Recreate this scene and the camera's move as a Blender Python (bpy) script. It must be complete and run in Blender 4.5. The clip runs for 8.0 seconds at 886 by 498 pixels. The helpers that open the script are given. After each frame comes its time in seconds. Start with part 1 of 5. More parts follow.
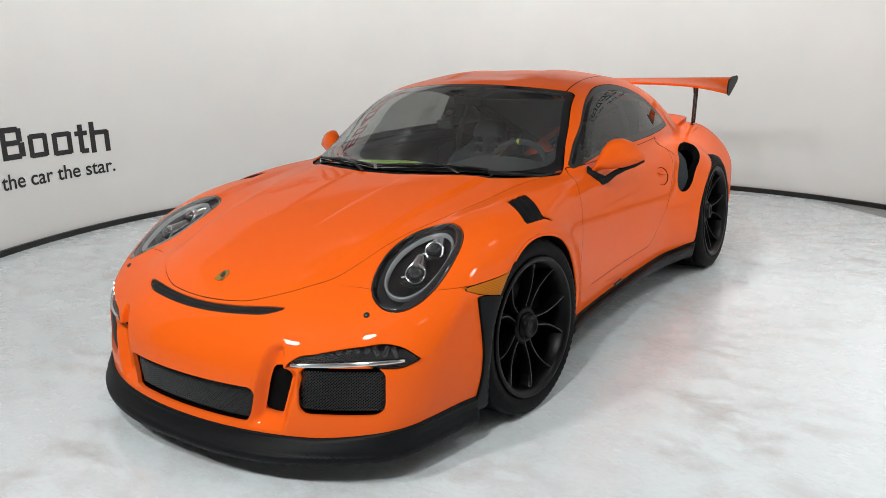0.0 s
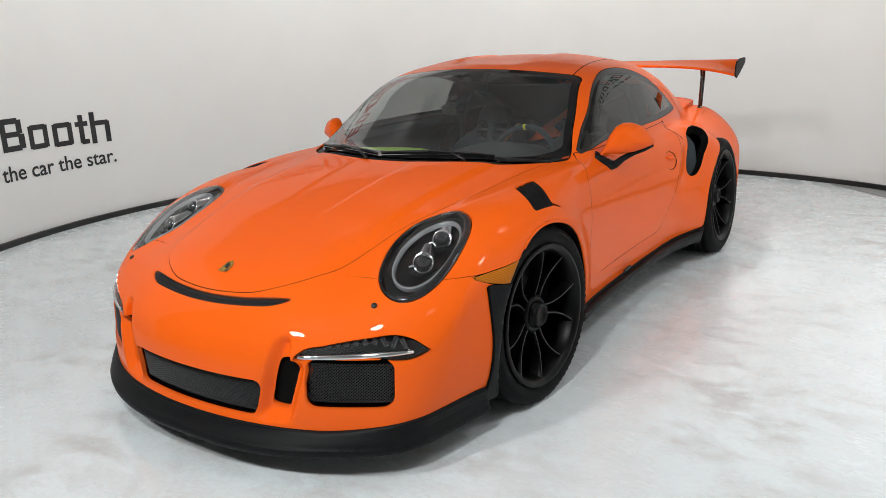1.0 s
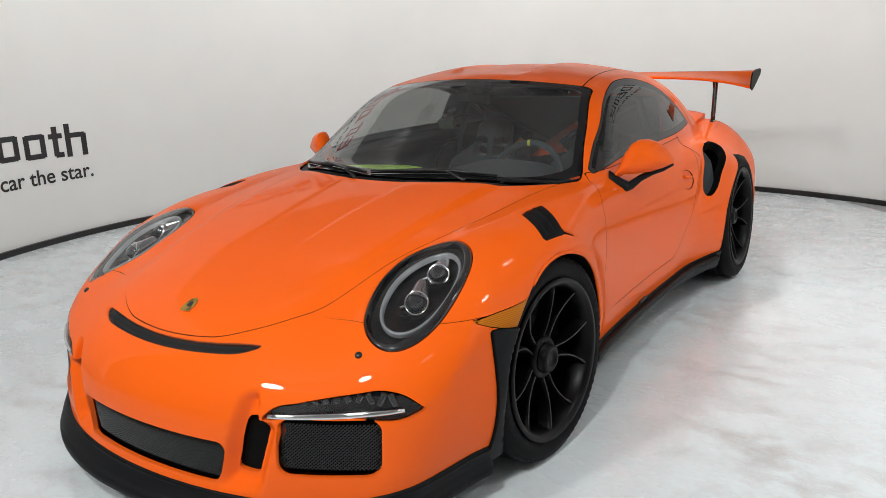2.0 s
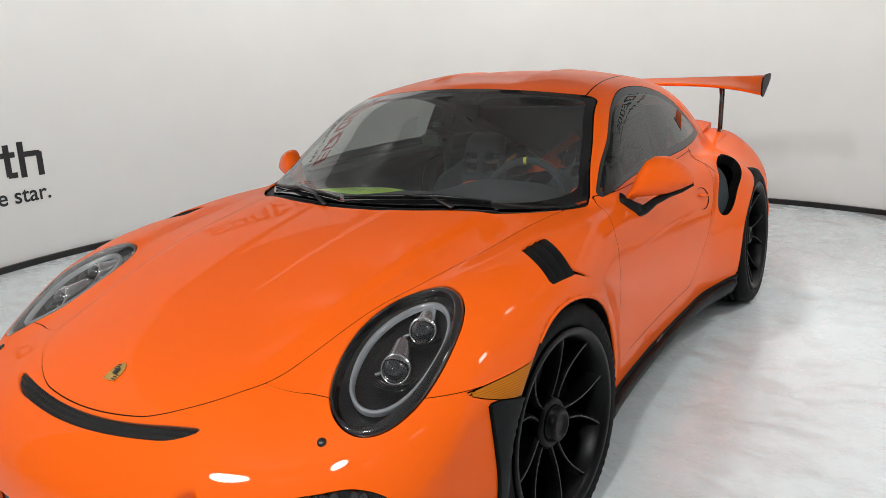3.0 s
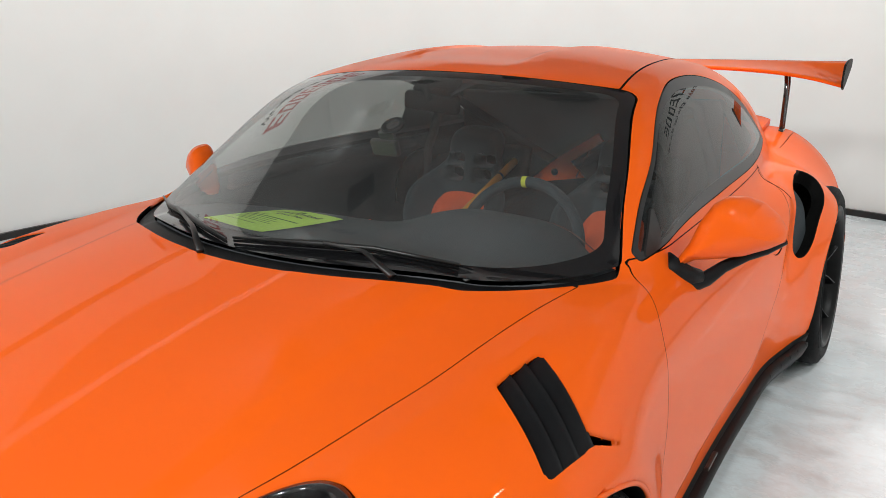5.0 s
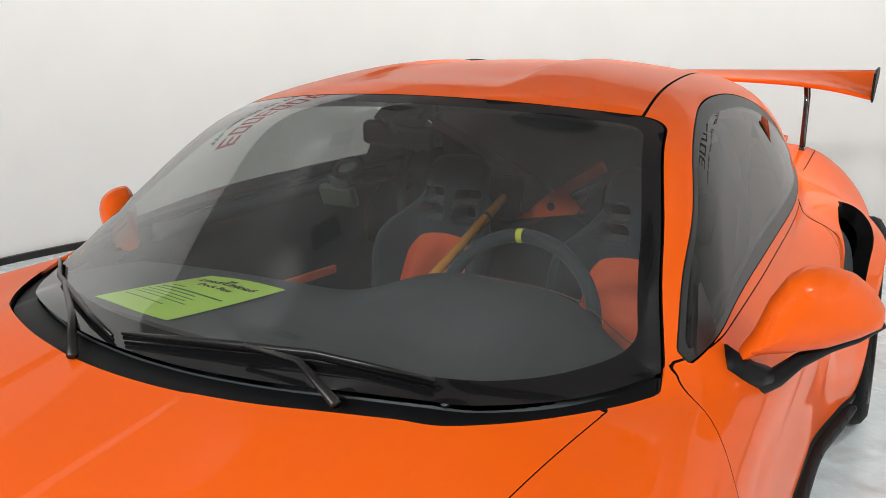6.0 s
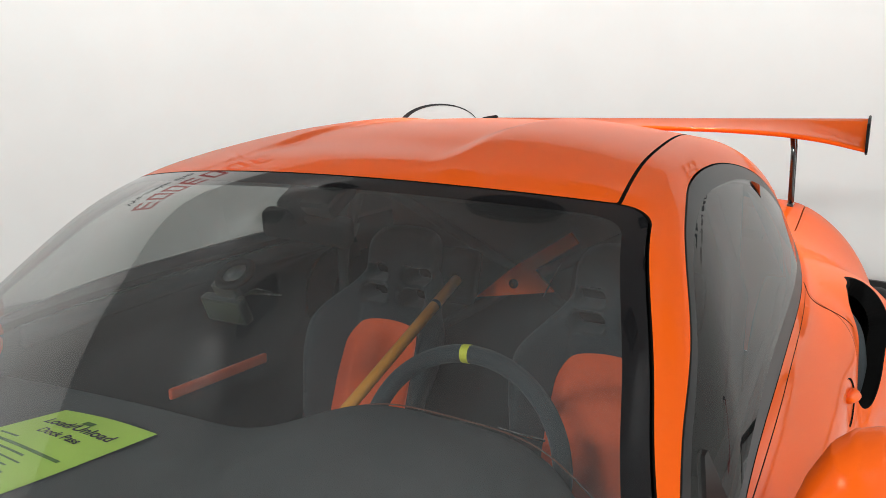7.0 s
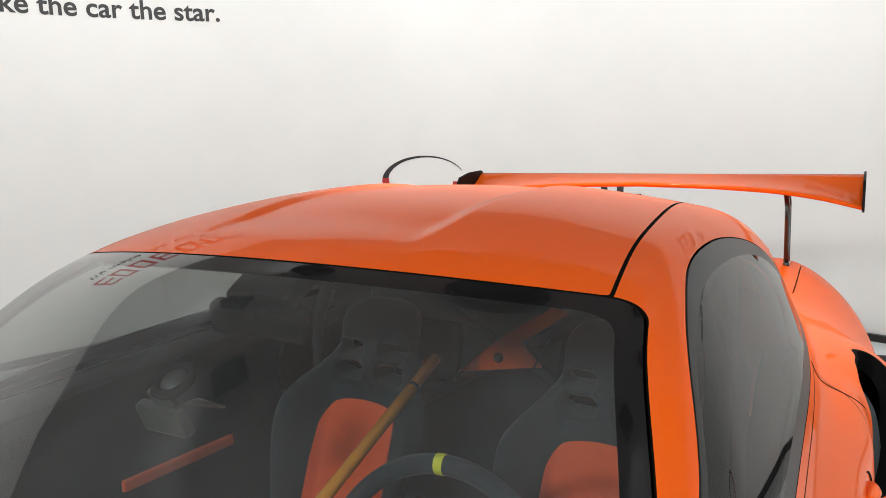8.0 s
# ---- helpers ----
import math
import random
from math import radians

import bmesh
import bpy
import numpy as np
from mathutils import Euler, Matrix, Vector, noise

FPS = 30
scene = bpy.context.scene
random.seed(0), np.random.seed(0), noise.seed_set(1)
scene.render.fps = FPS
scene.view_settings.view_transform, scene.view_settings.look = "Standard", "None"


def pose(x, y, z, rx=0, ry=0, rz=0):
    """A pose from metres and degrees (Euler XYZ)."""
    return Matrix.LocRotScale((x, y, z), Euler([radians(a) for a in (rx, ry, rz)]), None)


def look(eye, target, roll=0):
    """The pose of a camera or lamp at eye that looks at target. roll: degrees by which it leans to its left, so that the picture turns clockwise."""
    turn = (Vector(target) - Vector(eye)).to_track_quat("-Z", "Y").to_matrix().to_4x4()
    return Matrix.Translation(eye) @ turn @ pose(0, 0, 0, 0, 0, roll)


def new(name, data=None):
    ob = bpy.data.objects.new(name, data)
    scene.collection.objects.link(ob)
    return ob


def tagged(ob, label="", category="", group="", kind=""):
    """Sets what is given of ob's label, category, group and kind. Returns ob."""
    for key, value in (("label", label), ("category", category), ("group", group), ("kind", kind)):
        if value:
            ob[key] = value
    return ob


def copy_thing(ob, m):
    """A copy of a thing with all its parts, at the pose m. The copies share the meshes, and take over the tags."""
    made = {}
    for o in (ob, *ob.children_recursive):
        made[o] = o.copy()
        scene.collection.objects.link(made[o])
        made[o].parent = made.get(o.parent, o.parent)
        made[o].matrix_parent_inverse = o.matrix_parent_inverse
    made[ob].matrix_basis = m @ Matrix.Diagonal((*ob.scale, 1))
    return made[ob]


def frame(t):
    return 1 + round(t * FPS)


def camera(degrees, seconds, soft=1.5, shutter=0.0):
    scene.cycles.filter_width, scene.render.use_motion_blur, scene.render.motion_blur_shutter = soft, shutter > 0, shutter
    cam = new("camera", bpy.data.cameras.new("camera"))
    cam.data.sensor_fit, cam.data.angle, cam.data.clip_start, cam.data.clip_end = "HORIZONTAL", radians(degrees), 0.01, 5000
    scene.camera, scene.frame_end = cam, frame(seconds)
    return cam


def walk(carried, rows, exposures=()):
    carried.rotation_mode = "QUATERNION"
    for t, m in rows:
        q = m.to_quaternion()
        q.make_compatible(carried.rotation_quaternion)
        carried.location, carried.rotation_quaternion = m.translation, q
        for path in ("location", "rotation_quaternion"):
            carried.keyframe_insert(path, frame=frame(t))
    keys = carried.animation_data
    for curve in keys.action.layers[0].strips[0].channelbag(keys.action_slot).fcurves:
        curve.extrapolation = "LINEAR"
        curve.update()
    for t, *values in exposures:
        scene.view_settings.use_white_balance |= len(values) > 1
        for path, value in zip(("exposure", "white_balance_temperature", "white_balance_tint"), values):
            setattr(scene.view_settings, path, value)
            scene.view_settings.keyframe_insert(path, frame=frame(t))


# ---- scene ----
cam = camera(61.0, 8.0, soft=0.5)
PATH = [
    (0, (2.124, -2.473, 1.353), (1.047, -0.86, 0.866), -1.3),
    (0.5, (2.116, -2.477, 1.351), (1.034, -0.871, 0.852), -1.5),
    (1, (2.082, -2.442, 1.346), (1.003, -0.841, 0.826), -2.0),
    (2.5, (1.753, -1.957, 1.324), (0.689, -0.332, 0.847), -1.8),
    (3, (1.648, -1.77, 1.323), (0.6, -0.134, 0.851), -2.4),
    (3.5, (1.57, -1.513, 1.34), (0.494, 0.1, 0.849), -1.6),
    (4, (1.432, -1.294, 1.34), (0.361, 0.312, 0.82), -1.3),
    (5.5, (1.126, -0.613, 1.332), (0.065, 0.987, 0.771), 0.0),
    (6, (0.989, -0.416, 1.338), (-0.041, 1.214, 0.806), -1.1),
    (6.5, (0.911, -0.22, 1.358), (-0.085, 1.444, 0.871), -1.4),
    (7, (0.865, -0.049, 1.379), (-0.121, 1.635, 0.939), -1.5),
    (7.5, (0.834, 0.052, 1.4), (-0.144, 1.749, 0.996), -1.6),
    (8, (0.817, 0.093, 1.421), (-0.153, 1.811, 1.096), -1.8),
]
walk(cam, [(t, look(eye, target, roll)) for t, eye, target, roll in PATH], [(0, 0.01), (2.5, 0.0), (4, 0.10), (5.5, 0.25), (6.8, 0.31), (8, 0.20)])


# ---- light ----
world = bpy.data.worlds.new("world")
scene.world = world
world.use_nodes = True
world.node_tree.nodes["Background"].inputs[0].default_value = (0.9, 0.95, 1.0, 1)
world.node_tree.nodes["Background"].inputs[1].default_value = 0.2
# floodlights under the ceiling ahead of the car: x, y, watts, size
FLOODS = ((1.35, -2.75, 42.0, 0.34), (-0.30, -3.30, 42.0, 0.34))
# added fill: narrow unseen downlights over the floor beside the car and over its roof: x, y, watts, size, spread
DOWN_FILL = ((2.75, 0.3, 11.0, 0.4, 115), (2.45, 2.2, 11.0, 0.4, 92), (2.9, -1.7, 4.0, 0.4, 92), (-0.10, 2.35, 16.0, 0.5, 62))
# spots that wash the walls: x, y, the point they are aimed at
WASH = [(-0.1 + 1.7 * math.cos(radians(a)), 1.75 + 1.7 * math.sin(radians(a)), -0.1 + 3.85 * math.cos(radians(a)), 1.75 + 3.85 * math.sin(radians(a)))
        for a in (-20, 15, 50, 85, 120, 155, 190, 225)] + [(2.2, -3.0, 5.5, -3.0), (0.3, -3.2, 0.3, -6.2)]
WASH_WATTS = 12.6


# ---- materials ----
def material(name, color, rough=0.5, metal=0.0, coat=0.0, coat_rough=0.03, spread=0.0, scale=30.0, bump=0.0, bump_scale=200.0, rough_spread=0.0, spec=0.5, sheen=0.0):
    """A surface whose colour, gloss and relief vary a little at two scales."""
    m = bpy.data.materials.new(name)
    m.use_nodes = True
    nt = m.node_tree
    b = nt.nodes["Principled BSDF"]
    b.inputs["Base Color"].default_value = (*color, 1)
    b.inputs["Roughness"].default_value = rough
    b.inputs["Metallic"].default_value = metal
    b.inputs["Coat Weight"].default_value = coat
    b.inputs["Coat Roughness"].default_value = coat_rough
    b.inputs["Specular IOR Level"].default_value = spec
    b.inputs["Sheen Weight"].default_value = sheen
    tc = nt.nodes.new("ShaderNodeTexCoord")
    if spread or rough_spread:
        n1, n2 = nt.nodes.new("ShaderNodeTexNoise"), nt.nodes.new("ShaderNodeTexNoise")
        n1.inputs["Scale"].default_value, n2.inputs["Scale"].default_value = scale, scale * 0.13
        n1.inputs["Detail"].default_value = n2.inputs["Detail"].default_value = 6
        add = nt.nodes.new("ShaderNodeMath")
        add.operation = "ADD"
        for n, k in ((n1, 0), (n2, 1)):
            nt.links.new(tc.outputs["Object"], n.inputs["Vector"])
            nt.links.new(n.outputs["Fac"], add.inputs[k])
        if spread:
            ramp = nt.nodes.new("ShaderNodeMapRange")
            ramp.inputs["From Min"].default_value, ramp.inputs["From Max"].default_value = 0.6, 1.4
            ramp.inputs["To Min"].default_value, ramp.inputs["To Max"].default_value = 1 - spread, 1 + spread
            nt.links.new(add.outputs[0], ramp.inputs["Value"])
            mul = nt.nodes.new("ShaderNodeVectorMath")
            mul.operation = "SCALE"
            mul.inputs[0].default_value = color
            nt.links.new(ramp.outputs[0], mul.inputs["Scale"])
            nt.links.new(mul.outputs[0], b.inputs["Base Color"])
        if rough_spread:
            rr = nt.nodes.new("ShaderNodeMapRange")
            rr.inputs["From Min"].default_value, rr.inputs["From Max"].default_value = 0.6, 1.4
            rr.inputs["To Min"].default_value, rr.inputs["To Max"].default_value = rough - rough_spread, rough + rough_spread
            nt.links.new(add.outputs[0], rr.inputs["Value"])
            nt.links.new(rr.outputs[0], b.inputs["Roughness"])
    if bump:
        nb, bm_ = nt.nodes.new("ShaderNodeTexNoise"), nt.nodes.new("ShaderNodeBump")
        nb.inputs["Scale"].default_value = bump_scale
        nt.links.new(tc.outputs["Object"], nb.inputs["Vector"])
        nt.links.new(nb.outputs["Fac"], bm_.inputs["Height"])
        bm_.inputs["Strength"].default_value, bm_.inputs["Distance"].default_value = bump, 0.002
        nt.links.new(bm_.outputs[0], b.inputs["Normal"])
    return m


def glass(name, tint, rough=0.0, base=0.045, dust_haze=0.0, power=5.0):
    """A thin pane: tinted light passes straight, the surface mirrors."""
    m = bpy.data.materials.new(name)
    m.use_nodes = True
    nt = m.node_tree
    out = nt.nodes["Material Output"]
    nt.nodes.remove(nt.nodes["Principled BSDF"])
    tr, gl, mix, lw, pw, sc = (nt.nodes.new("ShaderNode" + k) for k in ("BsdfTransparent", "BsdfGlossy", "MixShader", "LayerWeight", "Math", "Math"))
    tr.inputs[0].default_value = (*tint, 1)
    gl.inputs["Roughness"].default_value = rough
    lw.inputs["Blend"].default_value = 0.5
    pw.operation, sc.operation = "POWER", "MULTIPLY_ADD"       # gloss grows towards grazing view
    pw.inputs[1].default_value = power
    sc.inputs[1].default_value, sc.inputs[2].default_value = 0.93, base
    nt.links.new(lw.outputs["Facing"], pw.inputs[0])
    nt.links.new(pw.outputs[0], sc.inputs[0])
    nt.links.new(sc.outputs[0], mix.inputs[0])
    nt.links.new(tr.outputs[0], mix.inputs[1])
    nt.links.new(gl.outputs[0], mix.inputs[2])
    if dust_haze:                                                    # thin pale film: dust, plus a painted haze that lightens the view through
        film_, df = nt.nodes.new("ShaderNodeMixShader"), nt.nodes.new("ShaderNodeBsdfDiffuse")
        ns, mr, tc = nt.nodes.new("ShaderNodeTexNoise"), nt.nodes.new("ShaderNodeMapRange"), nt.nodes.new("ShaderNodeTexCoord")
        df.inputs[0].default_value = (0.62, 0.64, 0.64, 1)
        ns.inputs["Scale"].default_value, ns.inputs["Detail"].default_value = 5.0, 6
        mr.inputs["From Min"].default_value, mr.inputs["From Max"].default_value = 0.3, 0.7
        mr.inputs["To Min"].default_value, mr.inputs["To Max"].default_value = dust_haze * 0.6, dust_haze * 1.4
        nt.links.new(tc.outputs["Object"], ns.inputs["Vector"])
        nt.links.new(ns.outputs["Fac"], mr.inputs["Value"])
        nt.links.new(mr.outputs[0], film_.inputs[0])
        nt.links.new(mix.outputs[0], film_.inputs[1])
        nt.links.new(df.outputs[0], film_.inputs[2])
        nt.links.new(film_.outputs[0], out.inputs[0])
        return m
    nt.links.new(mix.outputs[0], out.inputs[0])
    return m


PAINT = material("orange_paint", (0.90, 0.122, 0.006), 0.55, 0.0, 0.37, 0.02, 0.02, 6.0, 0.015, 900.0, spec=0.05)
PLASTIC = material("black_plastic", (0.0065, 0.0068, 0.0077), 0.50, spread=0.15, scale=60.0, bump=0.15, bump_scale=900.0, spec=0.14)
GLOSS = material("gloss_black", (0.008, 0.008, 0.009), 0.12, coat=1.0, spread=0.1, scale=20.0)
MATTE = material("matte_black", (0.005, 0.005, 0.005), 0.9, spread=0.3, scale=40.0, spec=0.05)
RUBBER = material("tyre_rubber", (0.0045, 0.0045, 0.005), 0.62, spread=0.25, scale=50.0, bump=0.25, bump_scale=300.0, rough_spread=0.1, spec=0.10)
EDGE = material("machined_edge", (0.10, 0.10, 0.105), 0.4, 0.6, spread=0.1, scale=60.0)
RIM = material("satin_black_alloy", (0.0018, 0.0018, 0.002), 0.36, 0.0, 0.0, 0.15, 0.2, 40.0, spec=0.16)
STEEL = material("brake_steel", (0.02, 0.02, 0.021), 0.5, 1.0, spread=0.2, scale=80.0)
CHROME = material("chrome", (0.75, 0.75, 0.76), 0.08, 1.0)
SILVER = material("silver_trim", (0.5, 0.5, 0.5), 0.3, 0.6)
GREY = material("grey_lamp_bowl", (0.03, 0.035, 0.037), 0.35, 0.2, 0.5, 0.1, 0.2, 30.0)
CLEAR = glass("clear_cover", (0.95, 0.95, 0.96), 0.0, 0.055)
WIND = glass("tinted_windscreen", (0.83, 0.87, 0.86), 0.03, 0.08, 0.036, 4.2)
SIDEGLASS = glass("dark_side_glass", (0.30, 0.31, 0.30), 0.0, 0.038, 0.012, 5.2)
AMBER = material("amber_lens", (0.50, 0.14, 0.003), 0.45, spec=0.2)
FRIT = material("black_frit", (0.010, 0.010, 0.011), 0.05, spread=0.1, scale=20.0, spec=0.4)
SEAL = material("rubber_seal", (0.02, 0.021, 0.022), 0.4, spread=0.15, scale=40.0)
BOWL = material("lamp_bowl", (0.010, 0.0105, 0.011), 0.3, 0.3, 0.6, 0.1, 0.2, 30.0)
RINGGLOW = material("light_ring", (0.24, 0.25, 0.26), 0.3, 0.0, 0.6, 0.05, 0.08, 60.0)
LENS = material("projector_glass", (0.025, 0.027, 0.03), 0.03, 0.0, 1.0, 0.0, spec=1.0)
CHROME2 = material("dark_chrome", (0.7, 0.7, 0.71), 0.14, 1.0, spread=0.1, scale=50.0)
LEDCELL = material("led_cell", (0.14, 0.14, 0.145), 0.12, 0.9, 1.0, 0.03, 0.2, 60.0)
wave, band = AMBER.node_tree.nodes.new("ShaderNodeTexWave"), AMBER.node_tree.nodes.new("ShaderNodeMix")
wave.bands_direction = "Z"
wave.inputs["Scale"].default_value, wave.inputs["Distortion"].default_value = 60.0, 0.0
band.data_type = "RGBA"
band.inputs["A"].default_value, band.inputs["B"].default_value = (0.42, 0.115, 0.0, 1), (0.58, 0.18, 0.003, 1)      # prism ribs of the lens
AMBER.node_tree.links.new(AMBER.node_tree.nodes["Texture Coordinate"].outputs["Object"], wave.inputs["Vector"])
AMBER.node_tree.links.new(wave.outputs["Fac"], band.inputs["Factor"])
AMBER.node_tree.links.new(band.outputs["Result"], AMBER.node_tree.nodes["Principled BSDF"].inputs["Base Color"])
WIRE = material("grille_wire", (0.045, 0.046, 0.048), 0.4, 0.4, spread=0.2, scale=60.0)
CLOTH = material("dark_cloth", (0.027, 0.035, 0.040), 0.9, spread=0.2, scale=80.0, bump=0.3, bump_scale=600.0)
SUEDE = material("grey_suede", (0.025, 0.034, 0.041), 0.95, spread=0.15, scale=60.0, bump=0.3, bump_scale=500.0, sheen=0.1)
ORANGE_CLOTH = material("orange_suede", (0.82, 0.115, 0.028), 0.9, spread=0.12, scale=60.0, bump=0.3, bump_scale=500.0, sheen=0.2)
STITCH = material("orange_thread", (0.13, 0.05, 0.035), 0.8, spread=0.1, scale=90.0)
WOOD = material("varnished_stick", (0.97, 0.40, 0.055), 0.5, coat=0.2, coat_rough=0.2, spread=0.15, scale=20.0)
PAPER = material("lime_paper", (0.60, 0.88, 0.12), 0.7, spread=0.04, scale=12.0)
YELLOW = material("yellow_mark", (0.62, 0.62, 0.05), 0.7, spread=0.05, scale=60.0)
GOLD = material("gold_badge", (0.62, 0.38, 0.08), 0.25, 0.8, 0.5, 0.05, 0.3, 90.0)
DASH = material("dash_leather", (0.055, 0.062, 0.068), 0.62, spread=0.2, scale=50.0, bump=0.35, bump_scale=700.0)
WALL = material("white_wall", (0.80, 0.80, 0.785), 0.45, spread=0.025, scale=3.0, bump=0.03, bump_scale=60.0)
CEIL = material("dull_ceiling", (0.30, 0.30, 0.30), 0.8, spread=0.1, scale=3.0)
TRIM = material("black_trim", (0.01, 0.01, 0.01), 0.35, spread=0.2, scale=20.0)
INK = material("black_vinyl", (0.02, 0.02, 0.022), 0.5, spread=0.1, scale=30.0)
RED = material("red_vinyl", (0.45, 0.02, 0.02), 0.5, spread=0.1, scale=30.0)
SMOKE = glass("smoky_clear", (0.55, 0.56, 0.54), 0.05)
GREYBOX = material("grey_clear_plastic", (0.030, 0.032, 0.032), 0.35, 0.0, 0.1, 0.05, 0.15, 40.0)
INK2 = material("faded_print", (0.10, 0.22, 0.03), 0.7, spread=0.1, scale=30.0)
GREYFLOOR = material("grey_floor", (0.30, 0.30, 0.30), 0.5, spread=0.1, scale=10.0)


def floor_material():
    """White coated floor, scuffed and dusty in soft patches."""
    m = material("scuffed_white_floor", (0.74, 0.76, 0.77), 0.35)
    nt = m.node_tree
    b = nt.nodes["Principled BSDF"]
    tc = nt.nodes.new("ShaderNodeTexCoord")
    facs = []
    for scale, lo, hi, detail in ((0.8, 0.40, 0.62, 8), (6.0, 0.44, 0.64, 12), (45.0, 0.45, 0.72, 8)):
        n, r = nt.nodes.new("ShaderNodeTexNoise"), nt.nodes.new("ShaderNodeMapRange")
        n.inputs["Scale"].default_value, n.inputs["Detail"].default_value = scale, detail
        n.inputs["Roughness"].default_value = 0.65
        r.inputs["From Min"].default_value, r.inputs["From Max"].default_value = lo, hi
        mp = nt.nodes.new("ShaderNodeMapping")
        mp.inputs["Rotation"].default_value = (0, 0, radians(25))
        mp.inputs["Scale"].default_value = (1.0, 1.0, 1.0) if scale < 2 else (0.8, 1.25, 1.0)      # mop marks run one way
        nt.links.new(tc.outputs["Object"], mp.inputs["Vector"])
        nt.links.new(mp.outputs["Vector"], n.inputs["Vector"])
        nt.links.new(n.outputs["Fac"], r.inputs["Value"])
        facs.append(r)
    mul = nt.nodes.new("ShaderNodeMath")
    mul.operation = "MULTIPLY"
    nt.links.new(facs[0].outputs[0], mul.inputs[0])
    nt.links.new(facs[1].outputs[0], mul.inputs[1])
    mix = nt.nodes.new("ShaderNodeMix")
    mix.data_type = "RGBA"
    mix.inputs["A"].default_value, mix.inputs["B"].default_value = (0.77, 0.825, 0.85, 1), (0.53, 0.515, 0.51, 1)
    nt.links.new(mul.outputs[0], mix.inputs["Factor"])
    mix2 = nt.nodes.new("ShaderNodeMix")
    mix2.data_type = "RGBA"
    mix2.inputs["B"].default_value = (0.60, 0.58, 0.57, 1)
    sm = nt.nodes.new("ShaderNodeMath")
    sm.operation = "MULTIPLY"
    sm.inputs[1].default_value = 0.35
    nt.links.new(facs[2].outputs[0], sm.inputs[0])
    nt.links.new(sm.outputs[0], mix2.inputs["Factor"])
    nt.links.new(mix.outputs["Result"], mix2.inputs["A"])
    nt.links.new(mix2.outputs["Result"], b.inputs["Base Color"])
    rr = nt.nodes.new("ShaderNodeMapRange")
    rr.inputs["To Min"].default_value, rr.inputs["To Max"].default_value = 0.16, 0.42
    nt.links.new(facs[1].outputs[0], rr.inputs["Value"])
    nt.links.new(rr.outputs[0], b.inputs["Roughness"])
    return m


FLOOR = floor_material()


# ---- the car's form: a smooth solid, negative inside; x to the car's left, y to its rear, z up ----
def spline(pairs):
    """A smooth curve through (position, value) pairs."""
    p = np.array(pairs, float)
    xs, ys = p[:, 0], p[:, 1]
    d = np.diff(ys) / np.diff(xs)
    m = np.r_[d[0], (d[1:] * np.diff(xs)[:-1] + d[:-1] * np.diff(xs)[1:]) / (xs[2:] - xs[:-2]), d[-1]]

    def at(q):
        q = np.clip(np.asarray(q, float), xs[0], xs[-1])
        i = np.clip(np.searchsorted(xs, q) - 1, 0, len(xs) - 2)
        h = xs[i + 1] - xs[i]
        s = (q - xs[i]) / h
        return (ys[i] * (1 + 2 * s) * (1 - s) ** 2 + m[i] * h * s * (1 - s) ** 2
                + ys[i + 1] * s * s * (3 - 2 * s) + m[i + 1] * h * s * s * (s - 1))
    return at


def smax(a, b, k):
    h = np.maximum(k - np.abs(a - b), 0) / k
    return np.maximum(a, b) + h * h * k / 4


def smin(a, b, k):
    return -smax(-a, -b, k)


def step(a, b, v):
    s = np.clip((v - a) / (b - a), 0, 1)
    return s * s * (3 - 2 * s)


def rbox(u, v, hu, hv, r):
    """Distance to a flat box with rounded corners."""
    du, dv = np.abs(u) - hu + r, np.abs(v) - hv + r
    return np.hypot(np.maximum(du, 0), np.maximum(dv, 0)) + np.minimum(np.maximum(du, dv), 0) - r


WF, WR = (0.0, 0.347), (2.456, 0.364)          # wheel centres: y, z
hood_line = spline([(-1.1, 0.30), (-0.95, 0.46), (-0.88, 0.527), (-0.80, 0.578), (-0.73, 0.613), (-0.5, 0.697), (-0.2, 0.782), (0.1, 0.845), (0.35, 0.880), (0.6, 0.87),
                    (1.0, 0.85), (1.9, 0.87), (2.3, 0.868), (2.8, 0.870), (3.05, 0.905), (3.2, 0.93), (3.28, 0.93), (3.36, 0.87), (3.6, 0.78)])
crown_rise = spline([(-1.1, -0.10), (-0.85, -0.06), (-0.6, -0.03), (-0.4, 0.0), (-0.2, 0.005), (0.1, -0.02), (0.35, -0.03), (0.6, -0.01), (1.0, 0.005), (1.7, 0.0), (2.0, 0.0), (2.5, -0.025), (3.0, -0.05), (3.6, -0.05)])
crown_x = spline([(-1.1, 0.55), (-0.5, 0.63), (0.0, 0.70), (0.6, 0.76), (1.5, 0.77), (1.9, 0.76), (2.2, 0.73), (2.5, 0.64), (2.8, 0.58), (3.6, 0.5)])
half_width = spline([(-1.1, 0.70), (-0.8, 0.79), (-0.5, 0.86), (-0.2, 0.90), (0.05, 0.915), (0.35, 0.892), (0.5, 0.878), (0.8, 0.864), (1.4, 0.862), (1.75, 0.875), (1.95, 0.911), (2.12, 0.938), (2.456, 0.960), (2.9, 0.924), (3.3, 0.835), (3.6, 0.70)])
nose_line = spline([(0.05, -0.90), (0.12, -0.955), (0.2, -0.965), (0.3, -0.96), (0.4, -0.95), (0.47, -0.925), (0.55, -0.865), (0.65, -0.75), (0.8, -0.55), (1.3, 0.2)])
top_line = spline([(0.0, 0.66), (0.2, 0.785), (0.36, 0.890), (0.62, 1.062), (0.87, 1.207), (1.0, 1.245), (1.15, 1.269), (1.45, 1.288), (1.8, 1.272), (2.2, 1.195), (2.6, 1.07), (3.0, 0.93), (3.3, 0.80), (3.6, 0.6)])
